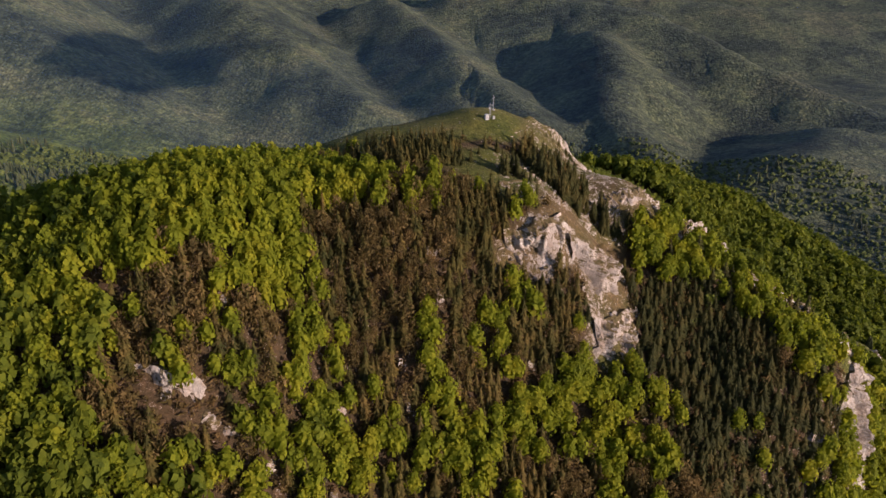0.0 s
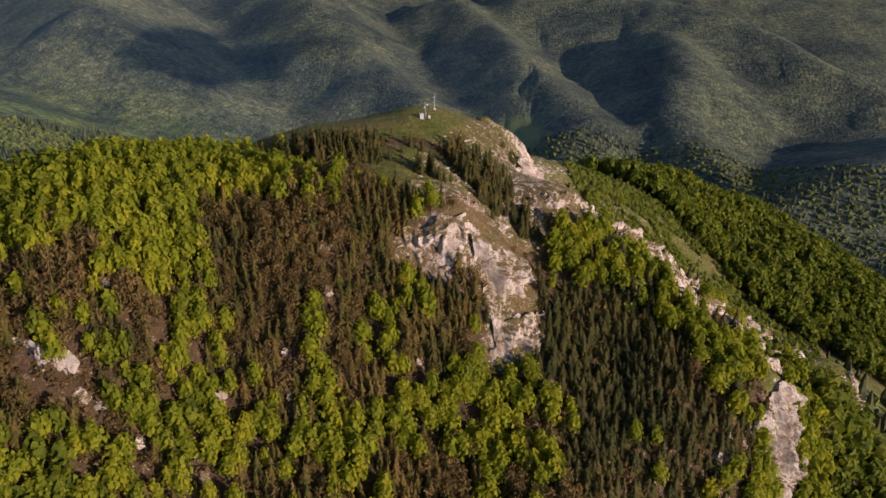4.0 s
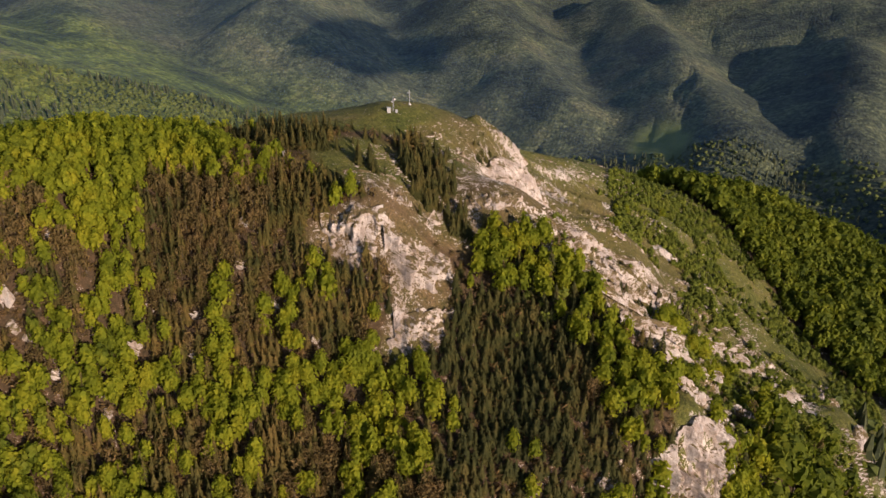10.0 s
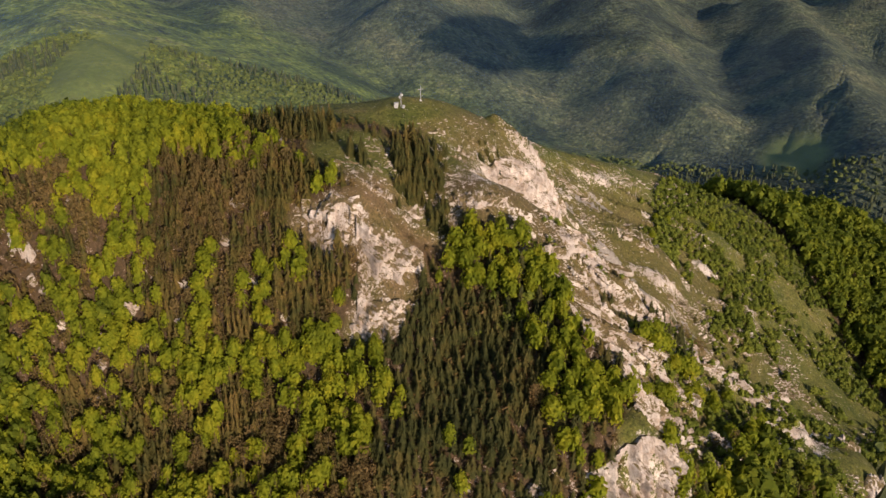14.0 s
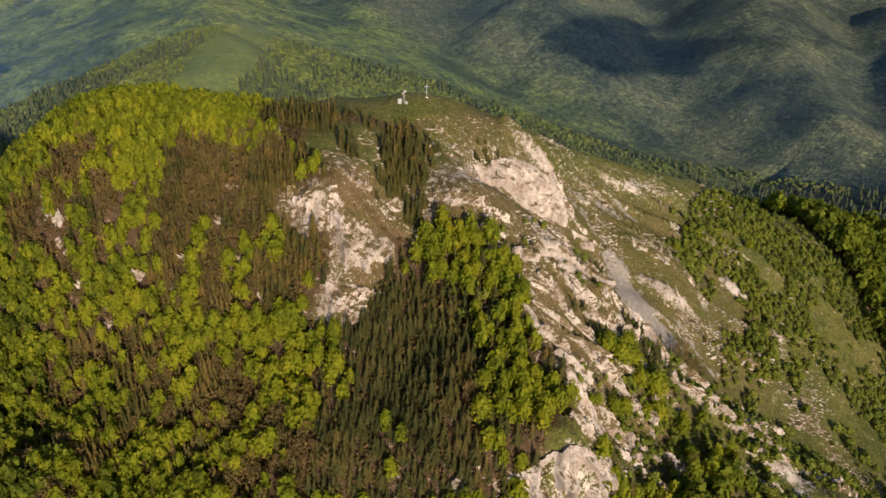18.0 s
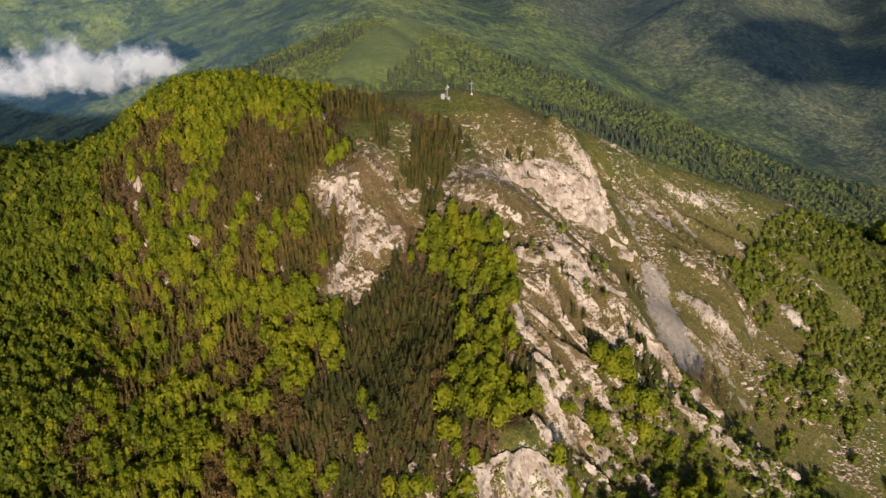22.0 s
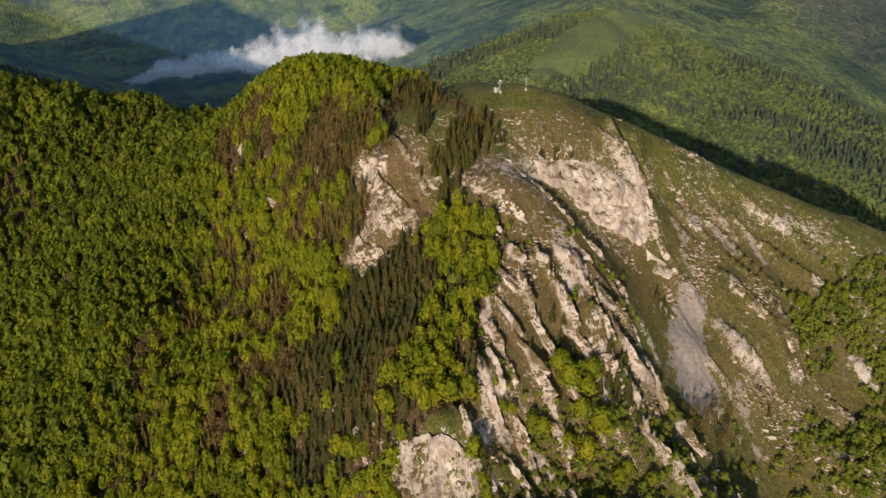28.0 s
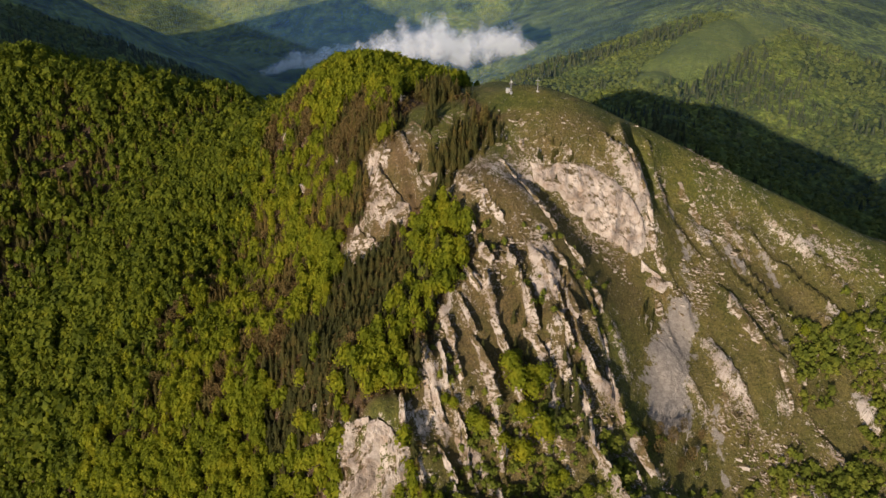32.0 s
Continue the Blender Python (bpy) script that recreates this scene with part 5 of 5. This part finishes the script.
def tube(bm, a, b, radius, sides=8):
    a, b = Vector(a), Vector(b)
    made = bmesh.ops.create_cone(bm, cap_ends=True, segments=sides, radius1=radius, radius2=radius, depth=(b - a).length)["verts"]
    m = Matrix.Translation((a + b) / 2) @ (b - a).to_track_quat("Z", "Y").to_matrix().to_4x4()
    bmesh.ops.transform(bm, matrix=m, verts=made)


def piece(name, bm, material, parent, label="", bevel=0.0):
    if bevel:
        bmesh.ops.bevel(bm, geom=bm.edges[:], offset=bevel, segments=1, affect="EDGES")
    me = bpy.data.meshes.new(name)
    bm.to_mesh(me)
    bm.free()
    me.materials.append(material)
    return part(name, me, parent, label)


def summit_cross(x, y):
    root = tagged(new("summit_cross"), "tall pale steel summit cross on a stone base", "cross")
    z = height([x], [y])[0]
    root.matrix_basis = pose(x, y, z, 0, 0, 62)
    bm = bmesh.new()
    box(bm, (-0.1, -0.1, 0), (0.1, 0.1, 6.8))
    piece("post", bm, STEEL, root, bevel=0.02)
    bm = bmesh.new()
    box(bm, (-1.2, -0.08, 5.3), (1.2, 0.08, 5.48))
    piece("crossbar", bm, STEEL, root, bevel=0.02)
    bm = bmesh.new()
    box(bm, (-0.55, -0.55, -0.4), (0.55, 0.55, 0.3))
    box(bm, (-0.3, -0.3, 0.3), (0.3, 0.3, 0.6))
    piece("base", bm, CONCRETE, root, "grey stone base", 0.05)
    for k in range(4):
        a = radians(45 + 90 * k)
        bm = bmesh.new()
        tube(bm, (2.4 * math.cos(a), 2.4 * math.sin(a), -0.2), (0.1 * math.cos(a), 0.1 * math.sin(a), 4.4), 0.014, 4)
        piece("stay", bm, STEEL, root, "thin steel stay")
    return root


def dish(bm, at, aim, radius):
    rings, sides = 4, 14
    q = Vector(aim).to_track_quat("Z", "Y").to_matrix()
    rows = []
    for r in range(rings + 1):
        f = r / rings
        rows.append([bm.verts.new(Vector(at) + q @ Vector((radius * f * math.cos(6.2832 * s / sides), radius * f * math.sin(6.2832 * s / sides), 0.35 * radius * f * f))) for s in range(sides)])
    for a, b in zip(rows[:-1], rows[1:]):
        for s in range(sides):
            bm.faces.new((a[s], a[(s + 1) % sides], b[(s + 1) % sides], b[s]))
    bmesh.ops.remove_doubles(bm, verts=bm.verts[:], dist=0.001)
    bmesh.ops.solidify(bm, geom=bm.faces[:], thickness=0.05)


def relay_station(x, y):
    root = tagged(new("relay_station"), "small white relay station with a lattice mast and dishes", "station")
    root.matrix_basis = pose(x, y, height([x], [y])[0], 0, 0, 25)
    bm = bmesh.new()
    box(bm, (-0.8, -0.75, -0.3), (0.8, 0.75, 2.0))
    piece("cabin", bm, WHITE_PAINT, root, "white painted cabin", 0.04)
    bm = bmesh.new()
    box(bm, (-0.92, -0.88, 2.0), (0.92, 0.88, 2.12))
    piece("roof", bm, STEEL, root, "flat sheet-steel roof", 0.03)
    bm = bmesh.new()
    box(bm, (-0.4, -0.80, 0.0), (0.4, -0.745, 1.8))
    piece("door", bm, STEEL, root, "grey steel door", 0.01)
    bm = bmesh.new()
    corners = [(1.7, 0.4), (2.4, 0.4), (2.05, 1.0)]
    for a, b in corners:
        tube(bm, (a, b, -0.3), (a + (2.05 - a) * 0.5, b + (0.6 - b) * 0.5, 6.6), 0.06, 6)
    for k in range(9):
        for i in range(3):
            f, g = k / 9, (k + 1) / 9
            p, q = corners[i], corners[(i + 1) % 3]
            lean = lambda c, h: (c[0] + (2.05 - c[0]) * 0.5 * h, c[1] + (0.6 - c[1]) * 0.5 * h, -0.3 + 6.9 * h)
            tube(bm, lean(p, f), lean(q, g), 0.03, 4)
    piece("mast", bm, STEEL, root, "galvanised lattice mast")
    for at, aim, r in (((1.7, 0.1, 4.6), (-0.5, -1, 0.1), 0.55), ((2.6, 0.3, 5.6), (0.8, -0.7, 0.1), 0.5), ((2.0, 1.0, 5.2), (0.1, 1, 0.0), 0.5)):
        bm = bmesh.new()
        dish(bm, at, aim, r)
        piece("dish", bm, WHITE_PAINT, root, "white dish aerial")
    bm = bmesh.new()
    box(bm, (2.9, -0.6, -0.3), (3.9, 0.3, 1.1))
    piece("equipment_box", bm, STEEL, root, "grey equipment box", 0.03)
    return root


summit_cross(22.4, 310.8)
relay_station(18.6, 296.6)


# ---- bare grey trees by the scree and a few dead ones on the face ----
def bare_template(seed):
    rng = np.random.RandomState(seed)
    bm = bmesh.new()

    def limb(at, way, length, radius, depth):
        tip = at + way * length
        a = bmesh.ops.create_cone(bm, cap_ends=False, segments=4, radius1=radius, radius2=radius * 0.55, depth=length)["verts"]
        bmesh.ops.transform(bm, matrix=Matrix.Translation((at + tip) / 2) @ way.to_track_quat("Z", "Y").to_matrix().to_4x4(), verts=a)
        if depth:
            for k in range(4 if depth > 1 else 5):
                turn = Vector(rng.normal(size=3))
                nw = (way * 0.8 + turn.normalized() * 0.75 + Vector((0, 0, 0.25))).normalized()
                limb(at + way * length * rng.uniform(0.45, 1.0), nw, length * rng.uniform(0.5, 0.75), radius * 0.5, depth - 1)

    limb(Vector((0, 0, -0.05)), Vector((0.05, 0.02, 1)).normalized(), 0.42, 0.035, 3)
    return bm


bare_kinds = []
for s in range(3):
    root = tagged(new("bare_tree"), "leafless grey tree with fine twigs beside the scree", "tree", "bare trees by the scree")
    piece("twig_crown", bare_template(s + 5), GREY_TWIG, root)
    bare_kinds.append(root)
BARE_TREES = ((142, 350, 7), (145, 354, 8), (148, 358, 7), (144, 358, 6), (150, 353, 7), (139, 354, 5), (152, 361, 6), (153, 356, 5), (147, 349, 6), (106, 350, 5), (108, 352, 5), (156, 364, 6), (141, 359, 5),
              (-2, 242, 8), (101, 262, 8), (103, 268, 7))
n = np.random.RandomState(9)
plant(bare_kinds, [(a, b, height([a], [b])[0] - 0.1, n.uniform(0, 6), h, h, k) for k, (a, b, h) in enumerate(BARE_TREES)])


# ---- clouds, fog and haze ----
def cloud(name, label, line, widths, seed, layers=((1.7, 0.32), (1.2, 0.5), (0.7, 0.72)), flat=0.42):
    """A bank of vapour along a line: nested lumpy layers, the inner ones denser. widths: its half-width at each point of the line."""
    rng = np.random.RandomState(seed)
    line, widths = np.array(line, float), np.array(widths, float)
    d = np.r_[0, np.cumsum(np.linalg.norm(np.diff(line, axis=0), axis=1))]
    n, sides = 160, 40
    f = np.linspace(0, d[-1], n)
    mid = np.stack([np.interp(f, d, line[:, k]) for k in range(3)], -1)
    wide = np.interp(f, d, widths) * np.sqrt(np.clip(np.sin(np.pi * np.linspace(0, 1, n)), 0, 1) + 0.002)
    way = np.gradient(mid, axis=0)
    across = np.stack([-way[:, 1], way[:, 0], np.zeros(n)], -1)
    across /= np.linalg.norm(across, axis=1)[:, None]
    vs, qs, dens = [], [], []
    for k, (grow, density) in enumerate(layers):
        shift = Vector(rng.uniform(0, 90, 3))
        rows = []
        for i in range(n):
            for s in range(sides):
                a = 2 * math.pi * s / sides
                q = Vector((mid[i, 0] / 90, mid[i, 1] / 90, a * 0.0)) + Vector((0, math.cos(a), math.sin(a))) * 1.1
                lump = 1 + 0.75 * noise.noise(q * 1.1 + shift) + 0.35 * noise.noise(q * 2.6 + shift) + 0.05 * noise.noise(q * 6 + shift)
                r = wide[i] * grow * max(0.15, lump)
                rows.append(mid[i] + across[i] * r * math.cos(a) + np.array((0, 0, r * flat * math.sin(a))))
        i, j = np.meshgrid(np.arange(sides), np.arange(n - 1))
        c0, c1 = (j * sides + i).ravel(), (j * sides + (i + 1) % sides).ravel()
        qs.append(np.stack([c0, c1, c1 + sides, c0 + sides], -1) + k * n * sides)
        vs.append(np.array(rows))
        ends = np.clip(np.sin(np.pi * np.linspace(0, 1, n)) * 4, 0, 1)
        dens.append(np.repeat(density * (0.45 + 0.55 * ends), sides))
    me = mesh_of(name, np.concatenate(vs), np.concatenate(qs), [VAPOUR], True)
    me.attributes.new("thickness", "FLOAT", "POINT").data.foreach_set("value", np.concatenate(dens).astype(np.float32))
    return tagged(new(name, me), label, "cloud", kind="stuff")


def fog(name, label, x, line, seed, layers=5, depth=26.0):
    """Fog that lies along a valley: upright veils one behind the other, thinning to nothing at their rims. line: rows of y, lower edge, upper edge."""
    line = np.array(line, float)
    vs, qs, dens, n, m = [], [], [], 120, 26
    for k in range(layers):
        y = np.linspace(line[0, 0], line[-1, 0], n)
        low, high = np.interp(y, line[:, 0], line[:, 1]), np.interp(y, line[:, 0], line[:, 2])
        f, g = np.meshgrid(np.linspace(0, 1, n), np.linspace(0, 1, m))
        sag = 10 * turbulence(y, np.full(n, 60.0 * k), 90, seed + k, 3)
        px = x - depth * k + 14 * turbulence((y[None] + 0 * g).ravel(), (260 * g).ravel(), 80, seed + 9 + k, 2).reshape(m, n)
        vs.append(np.stack([px, y[None] + 0 * g, low[None] + (high - low + sag)[None] * g], -1).reshape(-1, 3))
        rim = np.clip(np.minimum(f, 1 - f) * 7, 0, 1) * np.clip(np.minimum(g * 3.4, (1 - g) * 1.9), 0, 1)
        dens.append(rim.ravel())
        i, j = np.meshgrid(np.arange(n - 1), np.arange(m - 1))
        c = (j * n + i).ravel() + k * n * m
        qs.append(np.stack([c, c + 1, c + n + 1, c + n], -1))
    me = mesh_of(name, np.concatenate(vs), np.concatenate(qs), [FOG], True)
    me.attributes.new("thickness", "FLOAT", "POINT").data.foreach_set("value", np.concatenate(dens).astype(np.float32))
    return tagged(new(name, me), label, "fog", kind="stuff")


fog("fog_bank", "white bank of morning fog lying in the dark valley", -1740,
    [(-330, -125, -85), (-240, -100, -40), (-174, -85, -5), (-80, -80, 5), (8, -80, 20), (90, -85, 45), (143, -90, 75), (190, -90, 105), (235, -90, 135), (290, -95, 100), (343, -95, 80), (420, -85, 85), (490, -70, 105), (560, -70, 30), (640, -50, 0)], 4)


def haze(radius, west):
    """Thin blue morning haze in the air over the valleys."""
    turn = np.radians(np.linspace(-62, 140, 90))
    z = np.array((-320.0, 60.0, 260.0, 360.0, 460.0))
    v = np.stack([np.repeat(-radius * np.sin(turn)[None], 5, 0), np.repeat(250 + radius * np.cos(turn)[None], 5, 0), np.repeat(z[:, None], 90, 1)], -1)
    i, j = np.meshgrid(np.arange(89), np.arange(4))
    c = (j * 90 + i).ravel()
    me = mesh_of("haze", v.reshape(-1, 3), np.stack([c, c + 1, c + 91, c + 90], -1), [HAZE], True)
    me.attributes.new("thickness", "FLOAT", "POINT").data.foreach_set("value", (np.array((0.15, 0.15, 0.13, 0.06, 0.0))[:, None] * (1 + west * smooth(np.degrees(turn), 55, 100))[None]).ravel().astype(np.float32))
    return tagged(new("haze", me), "thin bluish morning haze over the valleys", "haze", kind="stuff")


haze(820, 0.0)
haze(1480, 5.6)
cloud("cumulus_cloud", "drifting cumulus whose shadow lies on the far hills", [(1060, 1110, 545), (1270, 1010, 555), (1440, 940, 545)], (210, 250, 190), 8, ((1.0, 0.9), (0.8, 1.1)), 0.4)
